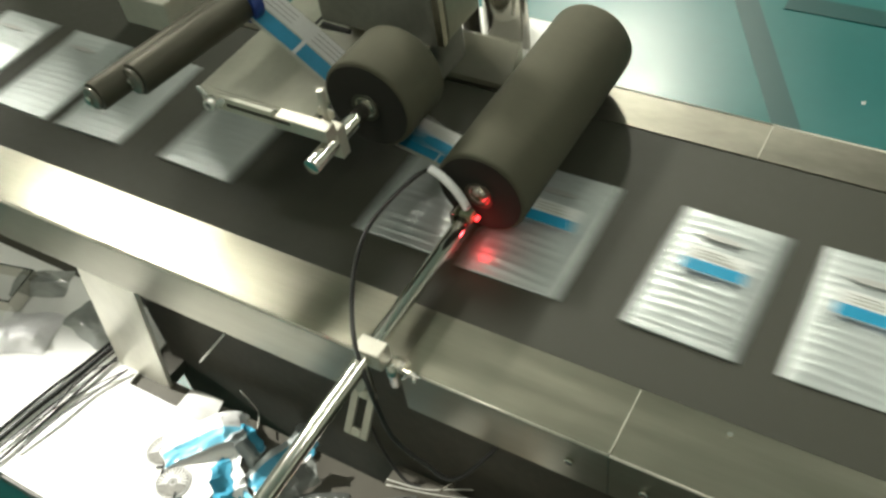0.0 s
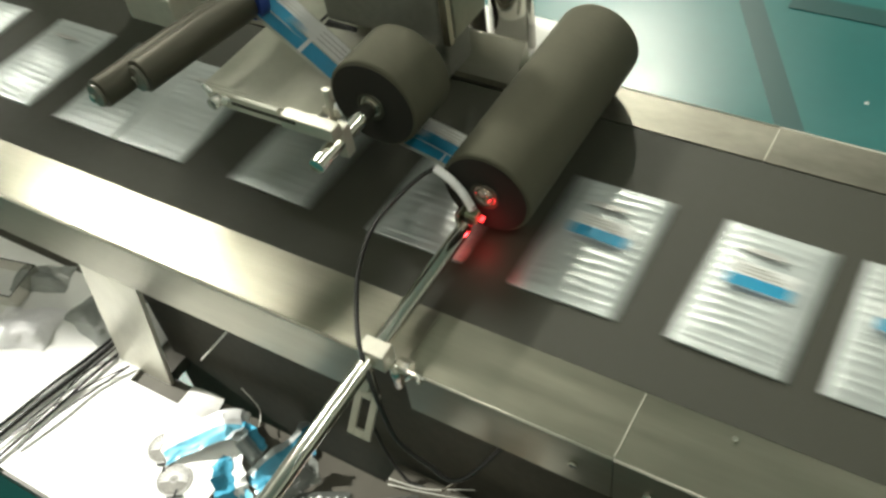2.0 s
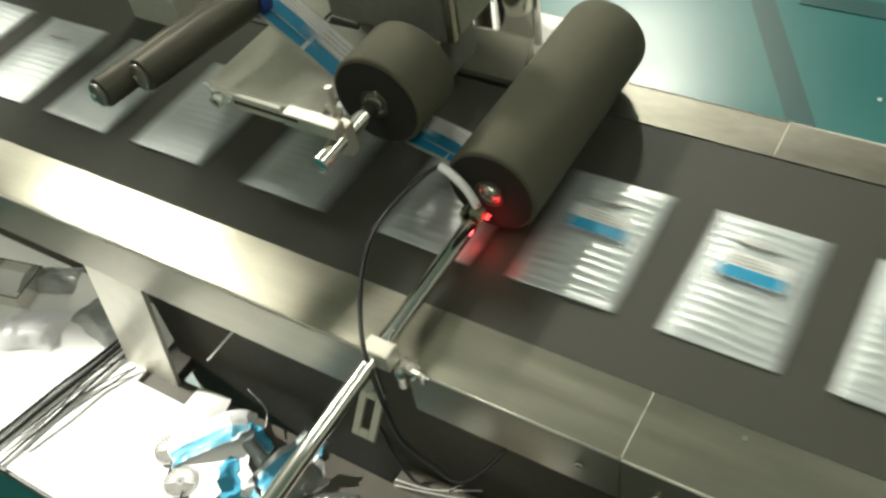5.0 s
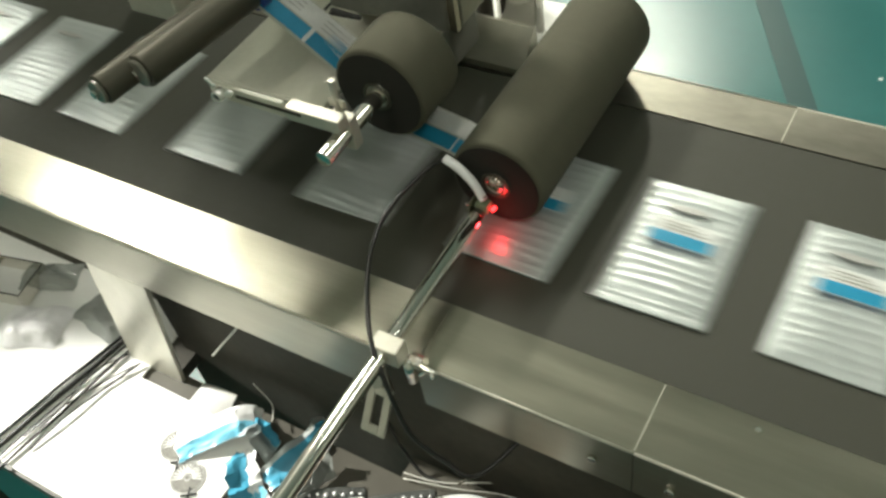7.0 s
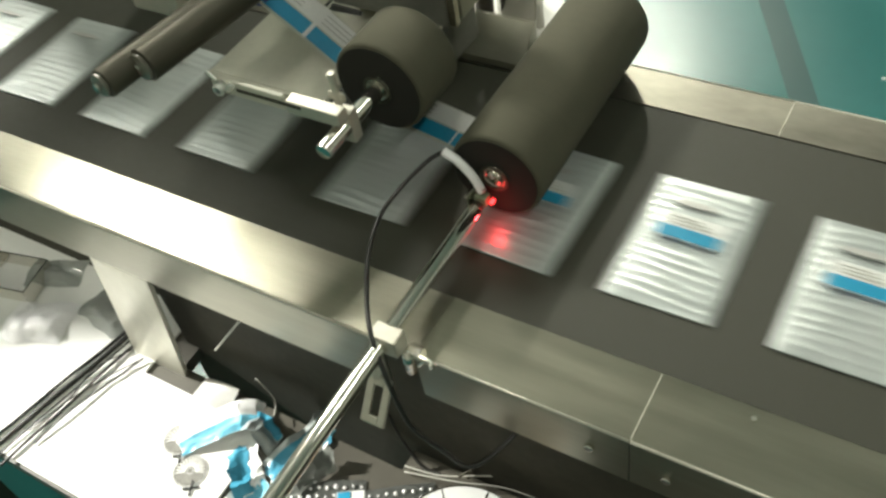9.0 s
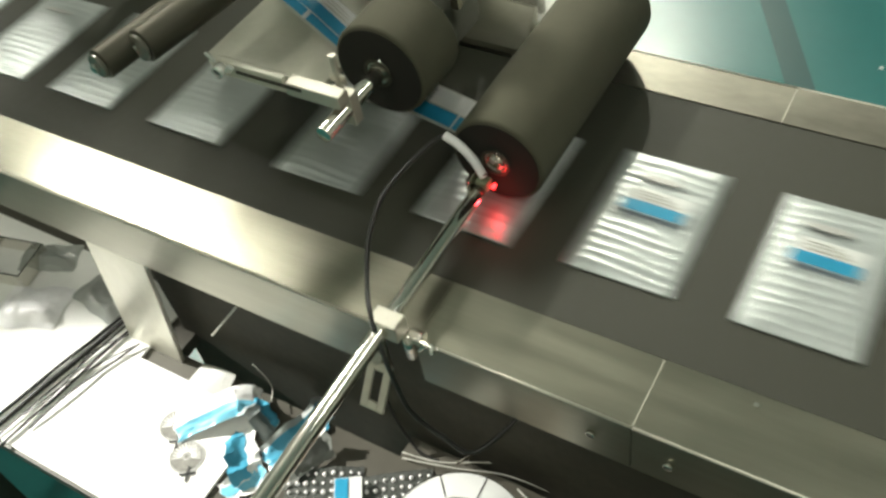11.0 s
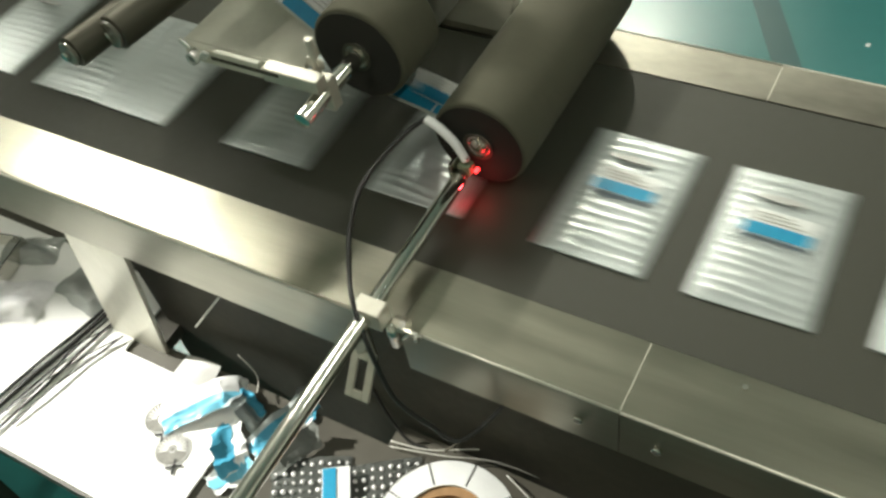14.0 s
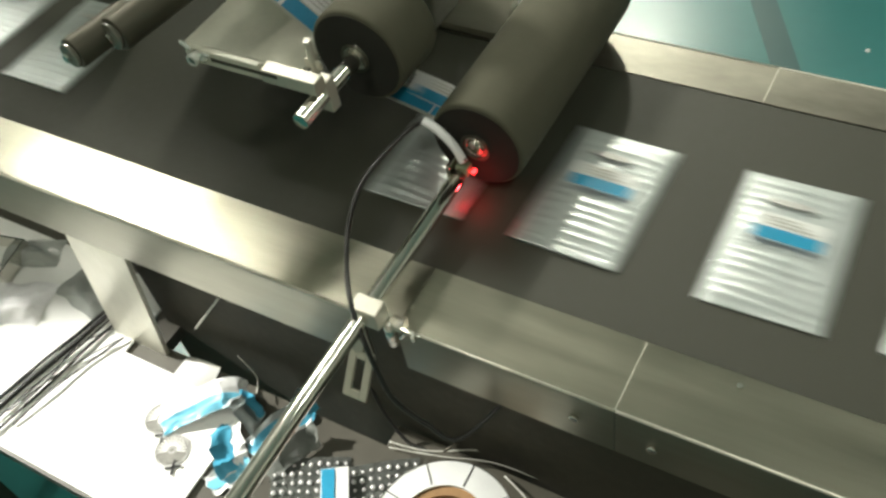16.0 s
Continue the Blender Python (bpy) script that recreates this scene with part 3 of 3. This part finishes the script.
    part("wire", tube(((-0.2535, 0.0985, 0.926), (-0.267, 0.090, 0.917), (-0.281, 0.059, 0.905), (-0.283, 0.023, 0.900), (-0.268, -0.021, 0.897), (-0.245, -0.061, 0.890), (-0.223, -0.088, 0.888), (-0.204, -0.105, 0.872), (-0.195, -0.110, 0.838), (-0.187, -0.110, 0.80), (-0.16, -0.108, 0.775), (-0.13, -0.10, 0.76), (-0.10, -0.03, 0.78), (-0.09, 0.05, 0.80)), 0.0022), CABLE, cab, smooth=True)


sensor()

# ---- the side table and what lies on it ----
TABLE = 0.555


def table():
    o = thing("side_table", "low dark brown side table beside the conveyor", "table")
    # back edge is notched so the dark shade panel shows behind it
    part("tabletop", box(-0.28, 0.55, -0.263, -0.030, TABLE - 0.02, TABLE, 0.0, box(-0.62, -0.28, -0.263, -0.058, TABLE - 0.02, TABLE, 0.0, box(-1.12, -0.62, -0.263, 0.06, TABLE - 0.02, TABLE))), TABLE_TOP, o)
    for x in (-1.09, 0.52):
        for y in (-0.25, -0.07):
            part("leg", box(x - 0.015, x + 0.015, y - 0.015, y + 0.015, 0, TABLE - 0.02), DARK_STEEL, o)
    card = part("card_sheet", box(-0.66, -0.455, -0.259, -0.088, TABLE + 0.001, TABLE + 0.004, 0.0, box(-1.10, -0.66, -0.259, 0.02, TABLE + 0.001, TABLE + 0.004)), CARD)
    tagged(card, "overlit white card sheet on the side table", "card")


table()


def waste():
    z = TABLE + 0.0045
    # each is a strip of packets bent over itself: rows of (place along, height) and a twist
    for k, (x, y, turn, width, line, mat, bands, label) in enumerate((
            (-0.497, -0.108, 40, 0.046, ((-0.062, 0.001), (-0.040, 0.006), (-0.012, 0.014), (0.018, 0.018), (0.040, 0.010), (0.046, 0.003)), LABEL, ((0.02, 0.42),), "folded white spoiled packet with a pale blue band"),
            (-0.462, -0.098, 12, 0.034, ((-0.030, 0.003), (-0.016, 0.018), (-0.002, 0.030), (0.008, 0.022), (0.014, 0.034), (0.024, 0.012), (0.030, 0.001)), FOIL, ((0.70, 1.0),), "crushed silver spoiled packet with a blue edge"),
            (-0.448, -0.136, -24, 0.040, ((-0.034, 0.001), (-0.022, 0.012), (-0.004, 0.020), (0.010, 0.013), (0.022, 0.020), (0.034, 0.002)), LABEL, ((0.0, 0.62),), "bent white and blue spoiled packet"),
            (-0.430, -0.165, 66, 0.030, ((-0.026, 0.001), (-0.010, 0.010), (0.006, 0.006), (0.018, 0.012), (0.028, 0.001)), LABEL, ((0.25, 0.75),), "small white spoiled packet with a blue square"),
            (-0.408, -0.088, 62, 0.034, ((-0.046, 0.001), (-0.030, 0.010), (-0.006, 0.022), (0.016, 0.016), (0.034, 0.026), (0.048, 0.002)), FOIL, ((0.0, 0.80),), "folded blue and silver spoiled packet"),
            (-0.372, -0.112, 48, 0.030, ((-0.036, 0.001), (-0.016, 0.016), (0.006, 0.020), (0.022, 0.010), (0.032, 0.024)), FILM, ((0.86, 1.0),), "clear torn wrapper with a bright curled edge"))):
        o = thing("spoiled_packet", label, "packet", "spoiled packets", at=(x, y, z if x < -0.455 else TABLE + 0.0005))
        o.rotation_euler = (0, 0, radians(turn))

        def at(u, v, p, q, lift=0.0):
            n = len(line) - 1
            i = min(int(u * n), n - 1)
            f = u * n - i
            f = f * f * (3 - 2 * f)
            (xa, za), (xb, zb) = line[i], line[i + 1]
            side = (v - 0.5) * width
            wave = noise.noise((u * 3 + k * 3.1, v * 2, 0.7)) * 0.006 + abs(noise.noise((u * 6 + k, v * 4, 3.3))) * 0.004
            droop = 0.55 + 0.45 * math.cos((v - 0.45) * 2.2 + k)
            return Vector((xa + (xb - xa) * f + 0.006 * noise.noise((v * 3, k, u * 2)), side + 0.010 * math.sin(3.0 * u + k) + 0.004 * noise.noise((u * 6, k * 2.0, 1.1)), max(0.0006, (za + (zb - za) * f) * droop + wave) + lift))
        part("foil", sheet(at, 0, 1, 0, 1, 34, 16), mat, o, smooth=True)
        for v0, v1 in bands:
            part("blue_band", sheet(lambda u, v, p, q: at(0.03 + 0.94 * u, v0 + (v1 - v0) * v, p, q, 0.0007), 0, 1, 0, 1, 34, 9), PALE_BLUE if k in (0, 3) else (LABEL if k == 5 else MUTED_BLUE), o, "bright curled edge" if k == 5 else "printed blue band", True)
    # printed round marks with a cross on the card
    for x, y in ((-0.548, -0.144), (-0.508, -0.172)):
        o = thing("printed_mark", "round black line mark printed on the card", "print", "printed marks", "structure", at=(x, y, z))
        bm = bmesh.new()
        for k in range(15):
            a = radians(20 + 14 * k)
            m = Matrix.Rotation(a, 4, "Z") @ Matrix.Translation((0.012, 0, 0.0005)) @ Matrix.Diagonal((0.012, 0.0015, 0.0006, 1))
            bmesh.ops.create_cube(bm, size=1.0, matrix=m)
        part("rays", bm, CARD, o, "pale printed rays")
        part("disc", rod((0, 0, 0.0), (0, 0, 0.0004), 0.0192, 36), MARK_GREY, o, "grey printed disc")
        part("arc", ring((0, 0, 0.0001), (0, 0, 0.0006), 0.0215, 0.0200), INK_GREY, o)
        part("hub", ring((0, 0, 0.0001), (0, 0, 0.0006), 0.0045, 0.0030), INK_GREY, o)
        bm = bmesh.new()
        for a in (35, 115):
            bmesh.ops.create_cube(bm, size=1.0, matrix=pose(0.016, -0.017, 0.0008, 0, 0, a) @ Matrix.Diagonal((0.020, 0.0026, 0.0006, 1)))
        part("cross", bm, BLACK, o, "black cross")
    flap = part("card_flap", sheet(lambda u, v, x, y: Vector((x, y, TABLE + 0.006 + 0.012 * u * v + 0.004 * math.sin(3 * u))), -0.575, -0.515, -0.092, -0.060, 8, 6, 0.0008), CARD)
    tagged(flap, "loose bent white card flap", "card")


waste()


def table_clutter():
    z = TABLE + 0.0005
    roll = thing("label_roll", "roll of white labels on a brown card core", "roll", at=(-0.158, -0.132, z))
    part("label_winding", ring((0, 0, 0), (0, 0, 0.050), 0.074, 0.0465, 64), LABEL, roll)
    part("core", ring((0, 0, 0.0), (0, 0, 0.048), 0.0463, 0.036, 48), BROWN, roll, "brown card core")
    part("core_floor", rod((0, 0, 0.0), (0, 0, 0.004), 0.0358, 40), BROWN, roll)
    for k in range(9):
        a = radians(40 * k + 12)
        part("label_gap", box(-0.0125, 0.0125, -0.0006, 0.0006, 0.0501, 0.0505), BLACK, roll).matrix_local = pose(0.0615 * math.cos(a), 0.0615 * math.sin(a), 0, 0, 0, math.degrees(a))
    part("liner_edge", ring((0, 0, 0.0002), (0, 0, 0.0508), 0.0748, 0.0742, 64), DARK_STEEL, roll)
    # clear sheets with rows of bubbles
    for x, y, turn in ((-0.335, -0.135, 28), (-0.258, -0.105, 34)):
        o = thing("blister_sheet", "clear plastic sheet with bubbles whitened for their glints", "blister sheet", "blister sheets", at=(x, y, z))
        o.rotation_euler = (0, 0, radians(turn))
        part("film", sheet(lambda u, v, a, b: Vector((a, b, 0.0006 + 0.003 * math.sin(3 * u) * v)), -0.045, 0.045, -0.06, 0.03, 8, 8, 0.0004), FILM, o)
        for i in range(9):
            for j in range(8):
                bm = bmesh.new()
                bmesh.ops.create_uvsphere(bm, u_segments=8, v_segments=5, radius=0.0024 + 0.0006 * math.sin(i * 5.1 + j * 3.7), matrix=Matrix.Translation((-0.040 + 0.010 * i + 0.0008 * math.sin(j * 4.0), -0.054 + 0.0108 * j + 0.0008 * math.sin(i * 2.9), 0.0026)))
                # white colour gives each clear bubble its bright glint
                part("bubble", bm, TUBE, o, smooth=True)
    slip = thing("blue_packet", "flat white and blue printed packet", "packet", at=(-0.292, -0.138, z + 0.008))
    slip.rotation_euler = (0, radians(4), radians(-58))
    part("paper", box(-0.035, 0.035, -0.020, 0.012, 0.0, 0.002, 0.0006), LABEL, slip)
    part("blue_band", box(-0.034, 0.034, -0.019, -0.004, 0.0022, 0.0028), BLUE, slip)
    # loose wires
    for n, (pts, r, mat, label) in enumerate((
            (((-0.278, -0.054, z + 0.004), (-0.23, -0.046, z + 0.006), (-0.165, -0.02, z + 0.012), (-0.08, -0.005, z + 0.006), (0.025, 0.022, z + 0.004), (0.2, 0.04, z + 0.004)), 0.0009, LINER, "thin pale loose wire on the table"),
            (((-0.275, -0.060, z + 0.003), (-0.21, -0.046, z + 0.008), (-0.155, -0.028, z + 0.006), (-0.07, -0.022, z + 0.004), (0.03, -0.01, z + 0.003), (0.2, 0.0, z + 0.003)), 0.0008, LINER, "thin pale loose wire on the table"),
            (((-0.205, -0.035, z + 0.003), (-0.200, -0.030, z + 0.018), (-0.212, -0.042, z + 0.012)), 0.0015, DARK_STEEL, "short twisted dark wire"),
            (((-0.140, -0.036, z + 0.003), (-0.10, -0.055, z + 0.006), (-0.07, -0.085, z + 0.004)), 0.0010, LINER, "thin pale loose wire on the table"),
            (((-0.328, -0.01, z + 0.10), (-0.300, -0.03, z + 0.04), (-0.262, -0.045, z + 0.006), (-0.235, -0.045, z + 0.003)), 0.0020, CABLE, "grey cable hanging to the table"),
            (((-0.291, 0.007, z + 0.12), (-0.262, -0.005, z + 0.04), (-0.240, -0.018, z + 0.003)), 0.0022, CABLE, "grey cable hanging to the table"),
            (((-0.498, -0.043, z + 0.03), (-0.470, -0.05, z + 0.012), (-0.455, -0.07, z + 0.012)), 0.0008, LINER, "thin pale loose wire on the table"))):
        o = thing("loose_wire", label, "wire", "loose wires")
        part("wire", tube(pts, r, 8), mat, o, smooth=True)
    rail = thing("hanging_rod", "thin pale rod under the conveyor", "rod")
    part("rod", rod((-0.557, -0.040, 0.607), (-0.478, -0.040, 0.7095), 0.0014, 10), LINER, rail)
    tray = thing("steel_tray", "small open shiny steel tray on the card", "tray", at=(-0.950, -0.050, z + 0.004))
    tray.rotation_euler = (0, 0, radians(12))
    part("base", box(-0.045, 0.045, -0.030, 0.030, 0, 0.0015), CARD, tray, "white lined tray bottom")
    for a in (-1, 1):
        part("side", box(-0.045, 0.045, a * 0.030 - 0.001, a * 0.030 + 0.001, 0.0016, 0.026), CHROME, tray)
        part("end", box(a * 0.0465 - 0.001, a * 0.0465 + 0.001, -0.031, 0.031, 0.0, 0.026), CHROME, tray)
    # cables lying over the card
    for dx, dy, r in ((0.0, 0.0, 0.0020), (-0.030, 0.004, 0.0034), (-0.044, 0.008, 0.0024), (-0.016, 0.002, 0.0012)):
        o = thing("flat_cable", "dark cable lying across the white card", "cable", "cables on the card")
        pts = tuple((-0.734 + 0.0022 * k * 6 / 2 + dx * (1 - 0.08 * k), -0.275 + 0.045 * k + dy, z + 0.006 + 0.001 * math.sin(k * 2.1 + dx * 90)) for k in range(6))
        part("cable", tube(pts, r, 8), CABLE, o, smooth=True)


table_clutter()


def fanned_cables():
    z = TABLE + 0.008
    for pts, r in ((((-0.672, -0.073), (-0.690, -0.120), (-0.706, -0.175), (-0.717, -0.232)), 0.0014), (((-0.676, -0.080), (-0.702, -0.120), (-0.722, -0.170), (-0.738, -0.222)), 0.0010), (((-0.690, -0.060), (-0.724, -0.110), (-0.722, -0.160), (-0.726, -0.205)), 0.0008)):
        o = thing("thin_cable", "thin dark cable lying loose on the white card", "cable", "thin cables on the card")
        part("cable", tube([(x, y, z + 0.0015 * math.sin(60 * y)) for x, y in pts], r, 8), CABLE, o, smooth=True)


fanned_cables()


def loose_wrappers():
    z = TABLE + 0.0045
    for x, y, turn, lx, ly, h, mat, label in (
            (-0.862, -0.092, 15, 0.10, 0.07, 0.020, TUBE, "loose white plastic wrapper lying on the card"),
            (-0.775, -0.030, -8, 0.09, 0.06, 0.012, WRAP, "loose grey plastic wrapper lying on the table"),
            (-0.905, -0.015, 25, 0.09, 0.05, 0.024, WRAP, "crumpled grey plastic wrapper on the table")):
        o = thing("plastic_wrapper", label, "wrapper", "plastic wrappers", at=(x, y, z))
        o.rotation_euler = (0, 0, radians(turn))

        def at(u, v, a, b):
            edge = min(1.0, 5 * min(u, 1 - u)) * min(1.0, 5 * min(v, 1 - v))
            lift = 0.5 + 0.5 * noise.noise((u * 2.2 + x * 9, v * 2.2, 0.4)) + 0.35 * abs(noise.noise((u * 6 + x * 5, v * 5, 2.2)))
            return Vector((a + 0.008 * noise.noise((v * 3, x * 7, 0)), b + 0.008 * noise.noise((u * 3, x * 11, 0)), 0.0006 + h * edge * lift))
        part("film", sheet(at, -lx / 2, lx / 2, -ly / 2, ly / 2, 26, 20), mat, o, smooth=True)


loose_wrappers()

# ---- the packets and their labels ----
SPEED = 0.83
# where each packet would stand at the start, along the belt; between the runs they follow one another evenly
RUN_A = (0.296, 0.146, 0.010, -0.157, -0.278, -0.502, -0.669, -0.790, -0.931, -1.075, -1.214, -1.340, -1.484, -1.614, -1.767, -1.928, -2.079, -2.235, -2.337, -2.489, -2.654, -2.800, -2.953, -3.089, -3.236, -3.386)
RUN_B = (-5.293, -5.447, -5.574, -5.702, -5.853, -5.996, -6.166, -6.314, -6.487, -6.631, -6.775, -6.881, -7.036, -7.199, -7.352, -7.503, -7.651)
RUN_C = (-9.509, -9.659, -9.824, -9.972, -10.127, -10.229, -10.375, -10.536, -10.686, -10.836, -10.975, -11.122, -11.266, -11.415, -11.564, -11.702, -11.883, -12.030, -12.191, -12.294, -12.435, -12.591, -12.763, -12.914, -13.062, -13.211, -13.381, -13.540, -14.015, -14.165)


def between(a, b, n):
    return tuple(a + (b - a) * (k + 1) / (n + 1) for k in range(n))


STARTS = RUN_A + between(RUN_A[-1], RUN_B[0], 12) + RUN_B + between(RUN_B[-1], RUN_C[0], 11) + RUN_C
LINE_Y = 0.136          # middle of the packets across the belt
LABEL_DY = 0.006        # the label's middle from the packet's
PW, PH = 0.101, 0.156
FEED_X, FEED_Z = -1.86, 0.50
OUT_X, OUT_Z = 1.46, 0.42


def packet_mesh(seed):
    rng = random.Random(seed)
    waves = [(rng.uniform(0.6, 1.1), rng.uniform(0, 6.28), rng.uniform(-0.8, 0.8)) for _ in range(20)]

    def at(u, v, x, y):
        inside = min(1.0, max(0.0, min(u, 1 - u) - 0.045) / 0.09) * min(1.0, min(v, 1 - v) / 0.06)
        puff = (max(0.0, math.sin(math.pi * u)) ** 0.8) * (max(0.0, math.sin(math.pi * v)) ** 0.35)
        k = min(int(v * 19), 18)
        amp, ph, slope = waves[k]
        ridge = abs(math.sin(15 * math.pi * v + 0.5 * math.sin(3.2 * u + 0.6 * seed) + 0.5 * noise.noise((u * 3.0, v * 9.0, seed))))
        flat = 0.25 + 0.75 * min(1.0, max(abs(v - 0.62) / 0.20, abs(u - 0.5) / 0.42) ** 3)
        z = 0.0012 + inside * (0.0022 * puff + 0.0010 * amp * flat * (1 - ridge) * (0.75 + 0.4 * math.sin(3.1 * u + ph)))
        z += (0.0004 * noise.noise((x * 80 + seed * 7, y * 160, 0.0)) + 0.0012 * noise.noise((x * 22 + seed * 3, y * 34, 1.0))) * inside
        curl = 0.0012 * (abs(2 * v - 1) ** 6) * (0.5 + slope)
        return Vector((x, y, max(z + max(curl, 0), 0.0008)))
    bm = sheet(at, -PW / 2, PW / 2, -PH / 2, PH / 2, 16, 114)
    # flat underside
    top = list(bm.faces)
    edges = [e for e in bm.edges if e.is_boundary]
    low = bmesh.ops.extrude_edge_only(bm, edges=edges)
    rim = [v for v in low["geom"] if isinstance(v, bmesh.types.BMVert)]
    for v in rim:
        v.co.z = 0.0002
    bmesh.ops.contextual_create(bm, geom=[e for e in low["geom"] if isinstance(e, bmesh.types.BMEdge)])
    bmesh.ops.recalc_face_normals(bm, faces=bm.faces)
    return bm


def make_packets():
    protos = []
    for seed in (3, 8, 15):
        o = thing("foil_packet", "flat silver foil packet with crimped ridges", "packet", "packets on the belt")
        part("pouch", packet_mesh(seed), FOIL, o, smooth=True)
        bm = bmesh.new()
        bmesh.ops.create_cone(bm, cap_ends=True, segments=28, radius1=1.0, radius2=1.0, depth=1.0, matrix=Matrix.LocRotScale((-0.006, 0.046, 0.0052), None, (0.021, 0.0036, 0.0016)))
        part("printed_oval", bm, INK_GREY, o, "dark printed oval")
        protos.append(o)
    packets = []
    for k in range(len(STARTS)):
        packets.append(protos[k] if k < 3 else copy_thing(protos[(k * 7 + k // 3) % 3], pose(0, 0, 0)))
    return packets


def make_labels():
    o = thing("label", "white label with a blue band", "label", "labels")
    part("paper", sheet(lambda u, v, x, y: Vector((x, y, 0.0006 * math.sin(3 * u + 1))), -0.030, 0.030, -0.0075, 0.024, 6, 2, 0.0003), LABEL, o)
    part("blue_band", sheet(lambda u, v, x, y: Vector((x, y, 0.0006 + 0.0006 * math.sin(3 * u + 1))), -0.0285, 0.0285, -0.0065, 0.0072, 6, 2, 0.0003), BLUE, o, "printed blue band")
    for k in range(3):
        part("print_line", box(-0.020, 0.020 - 0.006 * k, 0.0105 + 0.004 * k, 0.0118 + 0.004 * k, 0.0009, 0.0013), LINER, o)
    return [o] + [copy_thing(o, pose(0, 0, 0)) for _ in STARTS[1:]]


PACKETS, LABELS = make_packets(), make_labels()


def stands():
    for name, x, z in (("feed_table", FEED_X, FEED_Z), ("out_table", OUT_X + 0.02, OUT_Z)):
        o = thing(name, "small plain steel table for packets", "table")
        part("tabletop", box(x - 0.09, x + 0.09, LINE_Y - 0.12, LINE_Y + 0.12, z - 0.02, z, 0.002), STEEL_DIM, o)
        for dx in (-0.075, 0.075):
            for dy in (-0.10, 0.10):
                part("leg", box(x + dx - 0.012, x + dx + 0.012, LINE_Y + dy - 0.012, LINE_Y + dy + 0.012, 0, z - 0.02), DARK_STEEL, o)


stands()

# ---- what moves ----


def web_height(x):
    """Height and slope of the label's way at x: down the strip, round the press roller, under the wrap roller, along the belt."""
    line = ((-0.520, 1.066), (-0.470, 1.044), (-0.420, 1.008), (-0.372, 0.969), (-0.345, 0.932), (-0.319, 0.9225), (-0.252, 0.906), (-0.215, TOP + 0.0068), (9.0, TOP + 0.0068))
    for (xa, za), (xb, zb) in zip(line, line[1:]):
        if x <= xb:
            return za + (zb - za) * (x - xa) / (xb - xa), math.degrees(math.atan2(za - zb, xb - xa))
    return TOP + 0.0068, 0.0


def motions():
    n = len(STARTS)
    end = 16.0
    for k, s in enumerate(STARTS):
        def on(t):
            u = s + SPEED * t
            f = min(1.0, max(0.0, (-0.27 - u) / 0.26))
            return u - 0.05 * f * f * (3 - 2 * f)
        leave = max(0.0, (X0 + 0.06 - s) / SPEED)
        away = (X1 - 0.06 - s) / SPEED
        wait = pose(FEED_X, LINE_Y, FEED_Z + 0.0045 * (n - 1 - k))
        done = pose(OUT_X, LINE_Y, OUT_Z + 0.0045 * k)
        rows = []
        f0, f1 = math.ceil(leave * FPS), min(math.floor(away * FPS), int(end * FPS))
        if f0 > 0:
            rows.append((0.0, wait))
            if f0 - 6 > 0:
                rows.append(((f0 - 6) / FPS, wait))
        yaw = 1.2 * math.sin(k * 2.3)
        for f in sorted({*range(f0, f1, 9), *[f for f in range(f0, f1, 2) if -0.62 < on(f / FPS) < -0.2], f1}):
            if f <= end * FPS:
                rows.append((f / FPS, pose(on(f / FPS), LINE_Y + 0.0015 * math.sin(k * 1.7), TOP + 0.0003, 0, 0, yaw)))
        if f1 + 8 < end * FPS:
            rows += [((f1 + 8) / FPS, done), (end, done)]
        elif rows[-1][0] < end:
            rows.append((end, pose(on(f1 / FPS), LINE_Y, TOP + 0.0003, 0, 0, yaw)))
        walk(PACKETS[k], rows)
        # the label comes down the strip and goes on with its packet
        ly = LINE_Y + LABEL_DY + 0.0015 * math.sin(k * 1.7)
        g0 = math.ceil(max(0.0, (-0.50 - s) / SPEED) * FPS)
        roll = pose(-0.60, ly, 1.30 + 0.0006 * (n - 1 - k))
        rows = []
        if g0 > 0:
            rows.append((0.0, roll))
            if g0 - 4 > 0:
                rows.append(((g0 - 4) / FPS, roll))
        for f in sorted({*[f for f in range(g0, f1, 1) if on(f / FPS) < -0.17], *range(g0, f1, 9), f1}):
            if g0 <= f <= end * FPS:
                z, slope = web_height(on(f / FPS))
                rows.append((f / FPS, pose(on(f / FPS), ly, z, 0, slope)))
        if f1 + 8 < end * FPS:
            rows += [((f1 + 8) / FPS, done @ pose(0, LABEL_DY, 0.0042)), (end, done @ pose(0, LABEL_DY, 0.0042))]
        elif rows[-1][0] < end:
            rows.append((end, rows[-1][1]))
        walk(LABELS[k], rows)
    for name, r in (("wrap_roller", 0.0475), ("press_roller", 0.0485)):
        o = bpy.data.objects[name]
        x, _, z = o.location
        walk(o, [(f / FPS, pose(x, 0, z, 0, (1 if name == "press_roller" else -1) * math.degrees(SPEED * f / FPS / r), 0)) for f in range(0, 481, 2)])


motions()
